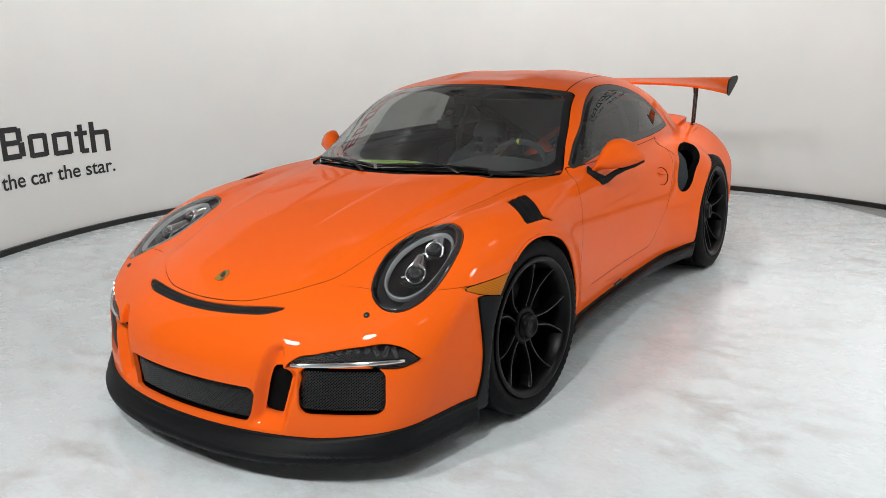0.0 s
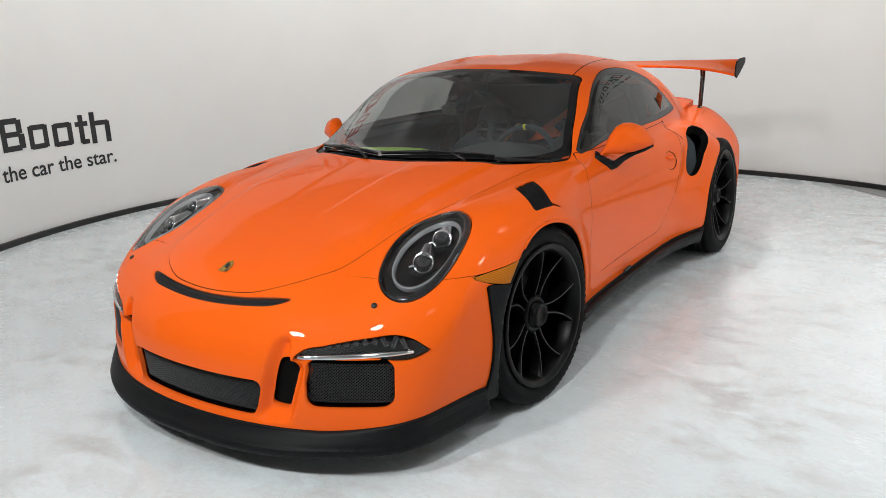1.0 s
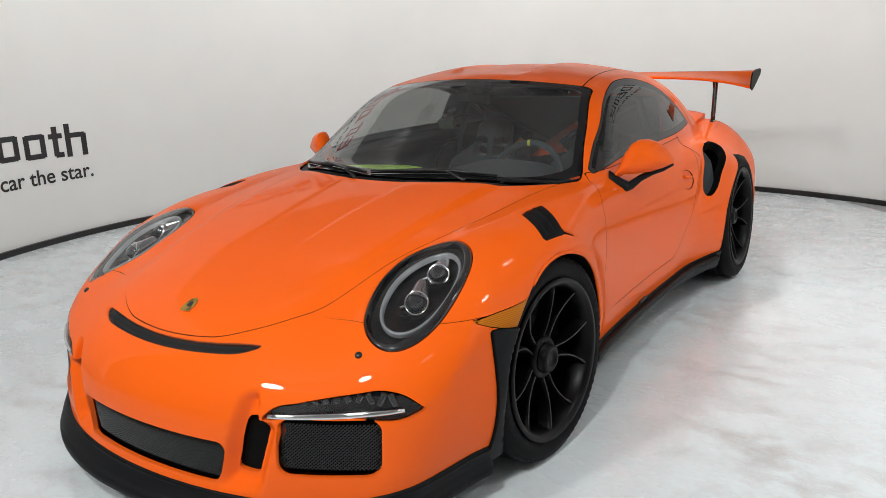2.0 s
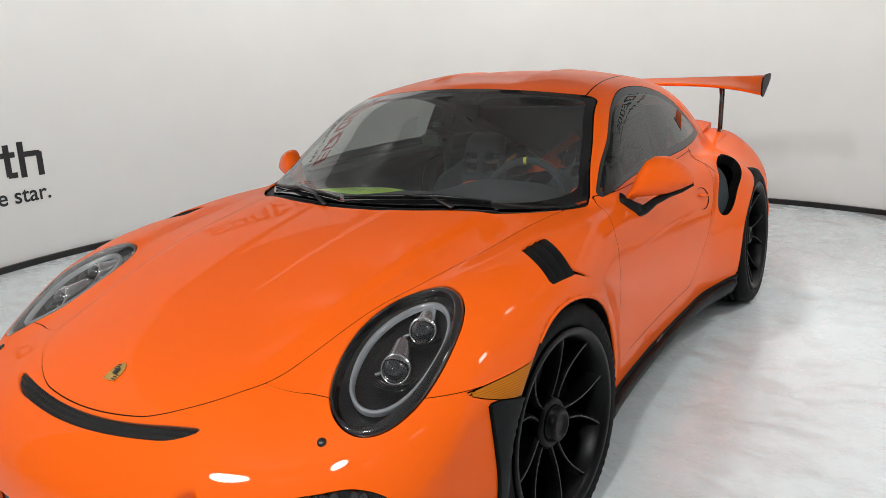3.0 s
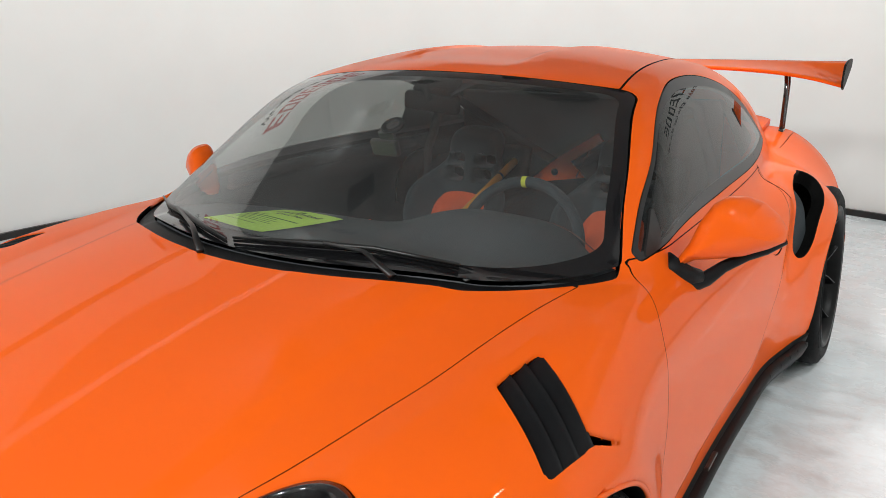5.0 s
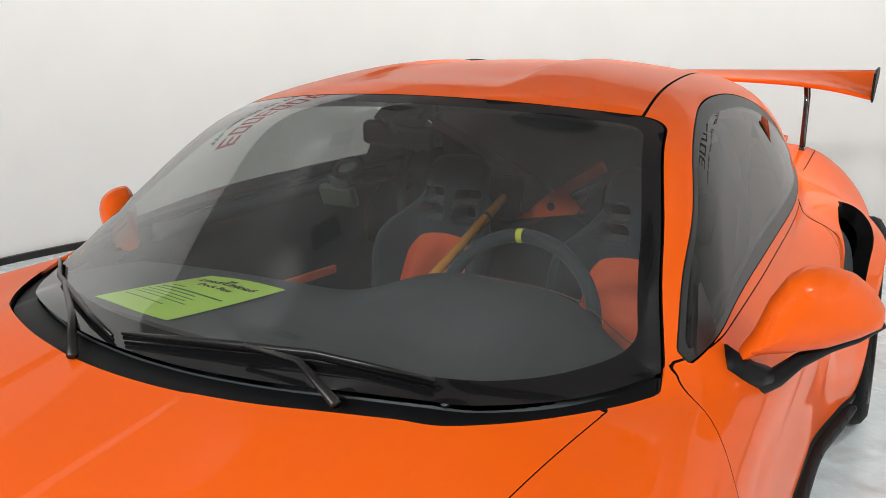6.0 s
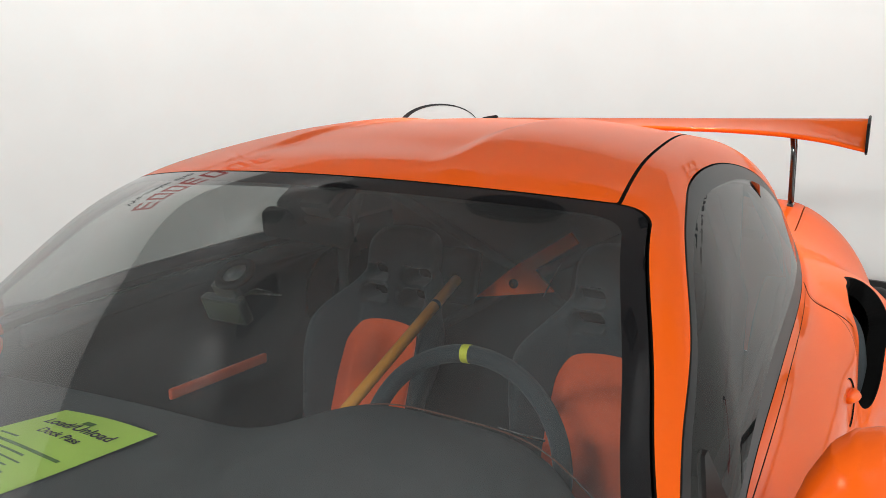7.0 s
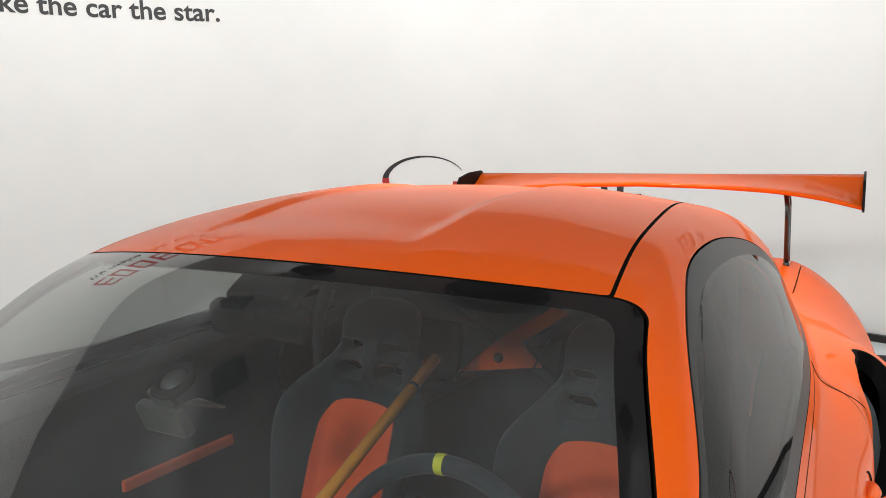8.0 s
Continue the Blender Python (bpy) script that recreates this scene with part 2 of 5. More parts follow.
belt_x = spline([(0.2, 0.77), (0.6, 0.772), (1.2, 0.775), (1.8, 0.755), (2.2, 0.70), (2.6, 0.62), (3.0, 0.53), (3.6, 0.4)])


def hull(x, y, z):
    """Hood, wings, doors and tail: x is the distance from the middle."""
    cx = crown_x(y)
    s = np.clip(x / cx, 0, 1.6)
    top = hood_line(y) + crown_rise(y) * step(0.45, 1.0, s) - 0.015 * s ** 2 - (0.9 + 0.9 * step(2.1, 2.6, y)) * np.maximum(x - cx, 0) ** 2
    top = top - 0.010 * step(0.62, 0.70, s) * step(0.98, 0.84, s) * step(-0.75, -0.5, y) * step(0.5, 0.2, y)
    ridge = 0.125 + 0.06 * (y + 0.385)
    top = top - 0.0024 * step(ridge + 0.012, ridge - 0.02, x) * step(-0.55, -0.25, y) * step(0.32, 0.15, y)
    tumble = (0.55 + 1.5 * step(2.1, 2.75, y)) * np.maximum(z - 0.58, 0) ** 2 + 0.75 * np.maximum(0.42 - z, 0) ** 2
    flare = 0.0
    for (cy, cz), r, a in ((WF, 0.372, 0.017), (WR, 0.385, 0.010)):
        d = np.hypot(y - cy, z - cz)
        flare = flare + a * np.exp(-((d - r) / 0.07) ** 2)
    scoop = 0.030 * np.exp(-((y - 1.90 - 0.35 * (z - 0.70)) / 0.10) ** 2) * step(0.50, 0.62, z) * step(0.95, 0.82, z)
    side = x - half_width(y) + tumble - flare + scoop
    u = x - 0.397 - 0.27 * (z - 0.32)                 # hollow round the upright air slots, and the shelf below the grille
    rim = 0.482 - 0.075 * step(-0.025, 0.02, u)
    hollow = 0.034 * step(-0.072, -0.030, u) * step(0.080, 0.035, u) * step(rim, rim - 0.045, z) * step(0.175, 0.225, z)
    hollow = hollow + 0.007 * step(0.40, 0.335, x) * step(0.165, 0.200, z) * step(0.345, 0.26, z)
    nose = nose_line(z) + 0.30 * x ** 2 + 0.20 * x ** 4 + hollow - y
    tail = y - 3.50 + 0.25 * x ** 2 + 0.3 * (z - 0.75) ** 2
    f = smax((z - top) * 0.92, side, 0.10)
    f = smax(f, nose * 0.9, 0.06)
    return smax(f, tail, 0.08)


def lower(x, y, z):
    sill = 0.125 + 0.075 * step(0.30, 0.50, y) * step(2.15, 1.95, y) * step(0.50, 0.72, x)
    return smax(hull(x, y, z), sill - z, 0.03)


def upper(x, y, z):
    """Cabin: windscreen, roof and backlight."""
    ye = y - 0.30 * x ** 2 * step(1.9, 0.9, y)
    dome = top_line(ye) + 0.008 * step(1.05, 1.35, y) * step(2.0, 1.6, y) * step(0.55, 0.25, x) - 0.172 * x ** 2 - 0.010 * step(0.235, 0.19, x) * step(1.0, 1.2, y) * step(3.0, 2.6, y)
    side = x - belt_x(y) + 0.38 * (z - 0.86) + 0.25 * np.maximum(z - 0.86, 0) ** 2
    f = smax((z - dome) * 0.86, side * 0.93, 0.075)
    return smax(f, 0.70 - z, 0.02)


def arch(x, y, z):
    a = np.maximum(np.hypot(y - WF[0], z - WF[1]) - 0.358, 0.60 - x)
    b = np.maximum(np.hypot(y - WR[0], z - WR[1]) - 0.370, 0.58 - x)
    return np.minimum(a, b)


def form(x, y, z):
    x = np.abs(x)
    f = smin(lower(x, y, z), upper(x, y, z), 0.03)
    return smax(f, -arch(x, y, z), 0.012)
# ---- end of the form ----


# ---- mesh tools ----
def mesh_object(name, verts, faces, mat, parent=None, label="", smooth=True, normals=None):
    me = bpy.data.meshes.new(name)
    me.from_pydata([tuple(v) for v in verts], [], [tuple(f) for f in faces])
    me.materials.append(mat)
    if smooth:
        me.shade_smooth()
    if normals is not None:
        me.normals_split_custom_set_from_vertices([tuple(n) for n in normals])
    ob = new(name, me)
    ob.parent = parent
    if label:
        tagged(ob, label)
    return ob


def part(name, bm, mat, parent, label="", smooth=False):
    """Links a bmesh as one mesh object under a thing or a part."""
    me = bpy.data.meshes.new(name)
    bmesh.ops.recalc_face_normals(bm, faces=bm.faces)
    bm.to_mesh(me)
    bm.free()
    me.materials.append(mat)
    if smooth:
        me.shade_smooth()
    ob = new(name, me)
    ob.parent = parent
    if label:
        tagged(ob, label)
    return ob


def box_bm(sx, sy, sz, bevel=0.0, m=None, segments=2):
    bm = bmesh.new()
    bmesh.ops.create_cube(bm, size=1.0)
    bmesh.ops.scale(bm, vec=(sx, sy, sz), verts=bm.verts)
    if bevel:
        bmesh.ops.bevel(bm, geom=bm.edges[:], offset=bevel, segments=segments, profile=0.6, affect="EDGES")
    if m is not None:
        bmesh.ops.transform(bm, matrix=m, verts=bm.verts)
    return bm


def lathe_data(profile, n=48, close=True):
    """Turns (radius, x) pairs round the x axis; returns verts and faces."""
    verts, faces = [], []
    for i in range(n):
        a = 2 * math.pi * i / n
        verts += [(x, r * math.cos(a), r * math.sin(a)) for r, x in profile]
    k = len(profile)
    for i in range(n):
        for j in range(k - 1 + close):
            a, b = i * k + j, i * k + (j + 1) % k
            c, d = ((i + 1) % n) * k + (j + 1) % k, ((i + 1) % n) * k + j
            faces.append((a, b, c, d))
    return verts, faces


def tube_data(points, radii, n=10, flat=1.0, up=(0, 0, 1), caps=True):
    """A tube along points; flat squashes it across."""
    pts = [Vector(p) for p in points]
    if not hasattr(radii, "__len__"):
        radii = [radii] * len(pts)
    verts, faces = [], []
    for i, p in enumerate(pts):
        d = (pts[min(i + 1, len(pts) - 1)] - pts[max(i - 1, 0)]).normalized()
        s = d.cross(Vector(up))
        s = s.normalized() if s.length > 1e-4 else Vector((1, 0, 0))
        u = s.cross(d).normalized()
        for j in range(n):
            a = 2 * math.pi * j / n
            verts.append(p + s * radii[i] * math.cos(a) + u * radii[i] * flat * math.sin(a))
    for i in range(len(pts) - 1):
        for j in range(n):
            faces.append((i * n + j, i * n + (j + 1) % n, (i + 1) * n + (j + 1) % n, (i + 1) * n + j))
    if caps:
        faces.append(tuple(reversed(range(n))))
        faces.append(tuple(range((len(pts) - 1) * n, len(pts) * n)))
    return verts, faces


def slope(f, P, e=0.002):
    g = np.stack([f(P[:, 0] + e * (k == 0), P[:, 1] + e * (k == 1), P[:, 2] + e * (k == 2))
                  - f(P[:, 0] - e * (k == 0), P[:, 1] - e * (k == 1), P[:, 2] - e * (k == 2)) for k in range(3)], -1) / (2 * e)
    return g


def skin(f, lo, hi, cell, symmetric=False):
    """The surface where f is 0, as (points, normals, triangles)."""
    n = [int(math.ceil((b - a) / cell)) + 1 for a, b in zip(lo, hi)]
    ax = [lo[k] + cell * np.arange(n[k]) for k in range(3)]
    F = np.empty(n, np.float32)
    for i in range(0, n[1], 24):
        ys = ax[1][i:i + 24]
        F[:, i:i + 24] = f(ax[0][:, None, None], ys[None, :, None], ax[2][None, None, :])
    if symmetric:                               # lo[0] is 0
        F = np.concatenate([F[:0:-1], F], 0)
        ax[0] = np.r_[-ax[0][:0:-1], ax[0]]
    S = F < 0
    c = S[:-1, :-1, :-1].astype(np.int8)
    c = sum(S[i:S.shape[0] - 1 + i, j:S.shape[1] - 1 + j, k:S.shape[2] - 1 + k].astype(np.int8) for i in (0, 1) for j in (0, 1) for k in (0, 1))
    active = (c > 0) & (c < 8)
    index = np.full(active.shape, -1, np.int64)
    I = np.argwhere(active)
    index[tuple(I.T)] = np.arange(len(I))
    P = np.stack([ax[k][I[:, k]] + cell / 2 for k in range(3)], -1)
    for _ in range(6):
        g = slope(f, P)
        v = f(P[:, 0], P[:, 1], P[:, 2])
        move = -(v / np.maximum((g * g).sum(-1), 0.2))[:, None] * g
        P = P + np.clip(move, -0.6 * cell, 0.6 * cell)
    g = slope(f, P)
    N = g / np.maximum(np.linalg.norm(g, axis=1, keepdims=True), 1e-9)
    quads = []
    for a in range(3):
        b, d = (a + 1) % 3, (a + 2) % 3
        s0 = [slice(None)] * 3
        s1 = [slice(None)] * 3
        s0[a], s1[a] = slice(0, -1), slice(1, None)
        change = S[tuple(s0)] != S[tuple(s1)]
        E = np.argwhere(change)
        E = E[(E[:, b] > 0) & (E[:, d] > 0) & (E[:, b] < S.shape[b] - 1) & (E[:, d] < S.shape[d] - 1)]
        inside = S[tuple(E.T)]
        q = []
        for ob_, od in ((-1, -1), (0, -1), (0, 0), (-1, 0)):
            C = E.copy()
            C[:, b] += ob_
            C[:, d] += od
            q.append(index[tuple(C.T)])
        q = np.stack(q, -1)
        q[~inside] = q[~inside][:, ::-1]
        quads.append(q)
    Q = np.concatenate(quads)
    T = np.concatenate([Q[:, [0, 1, 2]], Q[:, [0, 2, 3]]])
    return P, N, T


def tidy(M):
    P, N, T = M
    use = np.unique(T)
    back = np.full(len(P), -1, np.int64)
    back[use] = np.arange(len(use))
    return P[use], N[use], back[T]


def clip(M, values):
    """Splits a surface along the line where values is 0: (the negative part, the positive part)."""
    P, N, T = M
    v = np.where(np.abs(values) < 1e-7, 1e-7, values)
    s = v < 0
    k = s[T].sum(1)
    keep_in, keep_out = T[k == 3], T[k == 0]
    mixed = T[(k == 1) | (k == 2)]
    if not len(mixed):
        return tidy((P, N, keep_in)), tidy((P, N, keep_out))
    one = s[mixed].sum(1) == 1
    odd = np.where(one, s[mixed].argmax(1), (~s[mixed]).argmax(1))
    r = np.arange(len(mixed))
    A, B, C = mixed[r, odd], mixed[r, (odd + 1) % 3], mixed[r, (odd + 2) % 3]
    edges = np.concatenate([np.stack([A, B], -1), np.stack([A, C], -1)])
    key = np.sort(edges, 1)
    uniq, inv = np.unique(key, axis=0, return_inverse=True)
    inv = inv.ravel()
    w = (v[uniq[:, 0]] / (v[uniq[:, 0]] - v[uniq[:, 1]]))[:, None]
    P2 = np.concatenate([P, P[uniq[:, 0]] * (1 - w) + P[uniq[:, 1]] * w])
    nn = N[uniq[:, 0]] * (1 - w) + N[uniq[:, 1]] * w
    N2 = np.concatenate([N, nn / np.maximum(np.linalg.norm(nn, axis=1, keepdims=True), 1e-9)])
    ab, ac = len(P) + inv[:len(mixed)], len(P) + inv[len(mixed):]
    tip = np.stack([A, ab, ac], -1)
    rest = np.concatenate([np.stack([ab, B, C], -1), np.stack([ab, C, ac], -1)])
    one2 = np.concatenate([one, one])
    ins = np.concatenate([keep_in, tip[one], rest[~one2]])
    outs = np.concatenate([keep_out, tip[~one], rest[one2]])
    return tidy((P2, N2, ins)), tidy((P2, N2, outs))


def cut(M, field, gap=0.0):
    """Takes the part where field is negative out of M, with an open joint of that width: (part, rest)."""
    a, b = clip(M, field(*M[0].T) + gap / 2)
    if gap:
        _, b = clip(b, field(*b[0].T) - gap / 2)
    return a, b


def joint(M, field, gap):
    """The strip of M along a joint, laid a little below the surface."""
    _, b = clip(M, field(*M[0].T) + gap / 2)
    b, _ = clip(b, field(*b[0].T) - gap / 2)
    return pushed(b, 0.0025)


def pushed(M, depth):
    return M[0] - M[1] * depth, M[1], M[2]


def pieces(M):
    """The connected pieces of a surface."""
    P, N, T = M
    mark = np.arange(len(P))
    while True:
        old = mark.copy()
        low = mark[T].min(1)
        np.minimum.at(mark, T.ravel(), np.repeat(low, 3))
        mark = mark[mark]
        if (mark == old).all():
            break
    return [tidy((P, N, T[mark[T[:, 0]] == k])) for k in np.unique(mark[T[:, 0]])] if len(T) else []


def thick(M, t):
    """Gives a surface an inner side and closed edges."""
    P, N, T = M
    n = len(P)
    e = np.concatenate([T[:, [0, 1]], T[:, [1, 2]], T[:, [2, 0]]])
    key = np.sort(e, 1)
    uniq, first, count = np.unique(key, axis=0, return_index=True, return_counts=True)
    rim = e[first[count == 1]]
    sides = np.concatenate([np.stack([rim[:, 1], rim[:, 0], rim[:, 0] + n], -1), np.stack([rim[:, 1], rim[:, 0] + n, rim[:, 1] + n], -1)])
    return np.concatenate([P, P - N * t]), np.concatenate([N, -N]), np.concatenate([T, T[:, ::-1] + n, sides])


def panel(name, M, mat, parent, t=0.012, label="", back=None):
    """A surface as a part of its own; with a thickness it may have another material on its back and edges."""
    front = len(M[2])
    if t:
        M = thick(M, t)
    ob = mesh_object(name, M[0].tolist(), M[2].tolist(), mat, parent, label, True, M[1].tolist())
    if back is not None:
        ob.data.materials.append(back)
        ob.data.polygons.foreach_set("material_index", (np.arange(len(M[2])) >= front).astype(np.int32))
    return ob


# ---- the room: a round white booth, open towards the entrance ----
RC, RR = (-0.09, 1.675), 3.85
OPEN_A, OPEN_B = -118.0, -30.0        # the opening, degrees round the middle


def on_wall(deg, z, out=0.0):
    a = math.radians(deg)
    return RC[0] + (RR - out) * math.cos(a), RC[1] + (RR - out) * math.sin(a), z


def wall_band(name, a0, a1, z0, z1, r0, r1, mat, label, kind="structure", n=160):
    verts, faces = [], []
    for i in range(n + 1):
        a = math.radians(a0 + (a1 - a0) * i / n)
        for r, z in ((r0, z0), (r0, z1), (r1, z1), (r1, z0)):
            verts.append((RC[0] + r * math.cos(a), RC[1] + r * math.sin(a), z))
    for i in range(n):
        for j in range(4):
            faces.append((i * 4 + j, (i + 1) * 4 + j, (i + 1) * 4 + (j + 1) % 4, i * 4 + (j + 1) % 4))
    faces += [(0, 1, 2, 3), (4 * n + 3, 4 * n + 2, 4 * n + 1, 4 * n)]
    me = bpy.data.meshes.new(name)
    me.from_pydata(verts, [], faces)
    me.materials.append(mat)
    me.shade_smooth()
    me.set_sharp_from_angle(angle=radians(40))
    return tagged(new(name, me), label, kind=kind)


wall_band("wall_round", OPEN_B, 360 + OPEN_A, 0.0, 3.3, RR, RR + 0.12, WALL, "smooth white curved booth wall")
wall_band("baseboard", OPEN_B, 360 + OPEN_A, 0.0, 0.045, RR - 0.03, RR - 0.002, TRIM, "black strip along foot of wall")


def slab(name, x0, x1, y0, y1, z0, z1, mat, label):
    bm = box_bm(x1 - x0, y1 - y0, z1 - z0, 0, pose((x0 + x1) / 2, (y0 + y1) / 2, (z0 + z1) / 2))
    ob = part(name, bm, mat, None)
    return tagged(ob, label, kind="structure")


slab("floor", -5.2, 6.2, -6.2, 6.2, -0.15, 0.0, FLOOR, "scuffed glossy white floor")
slab("ceiling", -5.2, 6.2, -6.2, 6.2, 3.3, 3.45, CEIL, "plain dull grey ceiling")
slab("wall_south", -5.2, 6.2, -6.32, -6.2, 0, 3.3, WALL, "plain white wall")
slab("wall_west", -5.32, -5.2, -6.2, 6.2, 0, 3.3, WALL, "plain white wall")
slab("wall_east", 6.2, 6.32, -6.2, 6.2, 0, 3.3, WALL, "plain white wall")
slab("wall_north", -5.2, 6.2, 6.2, 6.32, 0, 3.3, WALL, "plain white wall")



def can(ob, m, radius, length):
    """A black lamp housing, open towards -z."""
    v, f = lathe_data([(radius * 0.86, 0.0), (radius * 0.97, 0.0), (radius, -0.015), (radius, -length), (0.0, -length), (0.0, -length + 0.01), (radius * 0.86, -length + 0.01)], 28)
    mesh_object("can", [m @ Vector((-p[1], p[2], -p[0])) for p in v], f, TRIM, ob, "black metal can")


def bulb(m, size, watts, spread):
    la = bpy.data.lights.new("bulb", "AREA")
    la.shape, la.size, la.energy, la.color, la.spread = "DISK", size, watts, (0.975, 1.0, 0.985), radians(spread)
    new("bulb", la).matrix_basis = m


for x, y, watts, size in FLOODS:
    m = look((x, y, 3.0), (0.2, 0.3, 0.6))
    ob = tagged(new("flood_lamp"), "broad round black floodlight under dull ceiling", "lamp", group="flood lamps")
    can(ob, m, size * 0.62, 0.28)
    bulb(m @ pose(0, 0, -0.012), size, watts, 150)
# invented fill lamps that brighten the side floor, the door and the roof
for x, y, watts, size, spread in DOWN_FILL:
    ob = tagged(new("fill_downlight"), "added fill downlight in deep round black can", "lamp", group="down lamps")
    can(ob, pose(x, y, 3.0), size * 0.62, 0.30)
    bulb(pose(x, y, 2.988), size, watts, spread)
for x, y, tx, ty in WASH:
    m = look((x, y, 3.08), (tx, ty, 1.95))
    ob = tagged(new("wall_spot"), "black spotlight aimed at white wall", "lamp", group="wall spots")
    can(ob, m, 0.13, 0.22)
    bulb(m @ pose(0, 0, -0.012), 0.21, WASH_WATTS, 150)


# lettering on the wall
def bars(name, rects, a0, a1, z, height, mat, parent, label=""):
    """Flat strokes on the wall: rects of (u0, u1, v0, v1), u from 0 to 1 along a0 to a1, v in parts of the height."""
    verts, faces = [], []
    for u0, u1, v0, v1 in rects:
        n = max(1, int(abs(u1 - u0) * abs(a1 - a0) / 0.6) + 1)
        base = len(verts)
        for i in range(n + 1):
            a = a0 + (a1 - a0) * (u0 + (u1 - u0) * i / n)
            for v in (v0, v1):
                verts.append(on_wall(a, z + v * height, 0.004))
                verts.append(on_wall(a, z + v * height, 0.001))
        for i in range(n):
            k = base + 4 * i
            faces += [(k, k + 4, k + 6, k + 2), (k + 2, k + 6, k + 7, k + 3), (k + 1, k + 3, k + 7, k + 5), (k, k + 1, k + 5, k + 4)]
        k = base + 4 * n
        faces += [(base, base + 2, base + 3, base + 1), (k, k + 1, k + 3, k + 2)]
    return mesh_object(name, verts, faces, mat, parent, label, False)


def words(text, size, a0, a1, z, mat, parent, bold=0.0):
    """Words set along the curve of the wall, a part for each letter."""
    cu = bpy.data.curves.new("words", "FONT")
    cu.body, cu.size, cu.offset = text, 1.0, bold
    tmp = bpy.data.objects.new("words", cu)
    me = bpy.data.meshes.new_from_object(tmp)
    bm = bmesh.new()
    bm.from_mesh(me)
    bpy.data.objects.remove(tmp)
    x0, x1 = min(v.co.x for v in bm.verts), max(v.co.x for v in bm.verts)
    left = set(bm.verts)
    while left:
        seed = min(left, key=lambda v: v.co.x)
        island, todo = {seed}, [seed]
        while todo:
            for e in todo.pop().link_edges:
                for w in e.verts:
                    if w not in island:
                        island.add(w)
                        todo.append(w)
        left -= island
        num = {v: i for i, v in enumerate(island)}
        verts = [on_wall(a0 + (a1 - a0) * (v.co.x - x0) / (x1 - x0), z + v.co.y * size, 0.004) for v in island]
        faces = [[num[v] for v in f.verts] for f in bm.faces if f.verts[0] in num]
        mesh_object("letter", verts, faces, mat, parent, "", False)
    bm.free()


STROKES = {
    "B": [(0, .22, 0, 1), (.22, .82, 0, .17), (.22, .78, .83, 1), (.22, .82, .43, .59), (.74, 1, .06, .50), (.70, .93, .52, .94)],
    "o": [(0, .24, .03, .73), (.76, 1, .03, .73), (.10, .90, 0, .16), (.10, .90, .60, .76)],
    "t": [(.28, .66, .05, .98), (0, 1, .60, .76), (.40, 1, 0, .16)],
    "h": [(0, .25, 0, 1.06), (.25, .92, .60, .76), (.75, 1, 0, .72)],
}
LETTERS = (("B", 200.6, 197.4), ("o", 196.8, 194.1), ("o", 193.4, 190.6), ("t", 190.1, 188.3), ("h", 187.9, 185.1))


def wall_sign(turn, up=0.0):
    """Block word, slogan and open ring, turned round the room."""
    ob = tagged(new("wall_sign"), "black block lettering and open ring on white wall", "sign", group="wall signs")
    for ch, a0, a1 in LETTERS:
        bars("letter", STROKES[ch], a0 - turn, a1 - turn, 0.690 + up - 0.045 * (200.6 - a0) / 15.5, 0.245, INK, ob)
    words("make the car the star.", 0.165, 207.5 - turn, 184.8 - turn, 0.474 + up, INK, ob, 0.012)
    for name, mat, k0, k1, w0, w1 in (("ring_arc", INK, 20, 172, 0.005, 0.045), ("ring_tail", RED, 172, 352, 0.050, 0.085)):
        verts, faces = [], []
        for i in range(41):
            s = i / 40
            b = math.radians(k0 + (k1 - k0) * s)
            w = w0 + (w1 - w0) * s
            for r in (0.31, 0.31 - w):
                verts.append(on_wall(209.2 - turn - math.degrees(r * 1.0 * math.cos(b) / RR), 1.02 + up * 0 + r * 0.58 * math.sin(b), 0.004))
        for i in range(40):
            faces.append((2 * i, 2 * i + 1, 2 * i + 3, 2 * i + 2))
        mesh_object(name, verts, faces, mat, ob)
    return ob


wall_sign(1.15)
wall_sign(88.0, 0.05)
wall_sign(175.0)

# the high signs: block shapes over the slogan
def high_sign(turn, mat, label):
    ob = tagged(new("high_wall_sign"), label, "sign", group="wall signs")
    words("We make the car the star.", 0.17, 170.5 - turn, 142.9 - turn, 2.174, INK, ob, 0.018)
    for k in range(7):
        a0 = 172.5 - 3.9 * k - turn
        bars("block", [(0, 1, .84, 1), (0, 1, 0, .16), (0, .24, 0, 1), (.76, 1, 0, 1)] if k % 3 else [(0, .24, 0, 1), (0, 1, .84, 1), (0, 1, .42, .58), (0, 1, 0, .16)], a0, a0 - 3.0, 2.42, 0.36, mat, ob)


high_sign(0.9, RED, "red block shapes above black slogan on white wall")
high_sign(93.0, INK, "black block shapes above black slogan on white wall")
# floor beyond the white coat
bm = bmesh.new()
vs = [bm.verts.new(p) for p in ((1.26, 5.2, 0.003), (1.80, 4.65, 0.003), (3.3, 3.2, 0.003), (6.0, 3.2, 0.003), (6.0, 6.0, 0.003), (1.3, 6.0, 0.003))]
bm.faces.new(vs)
tagged(part("grey_floor_patch", bm, GREYFLOOR, None), "bare grey floor beside white coating", kind="structure")


# ---- the car ----
car = tagged(new("sports_car"), "glossy orange sports coupe with black wheels and tall rear wing", "car")

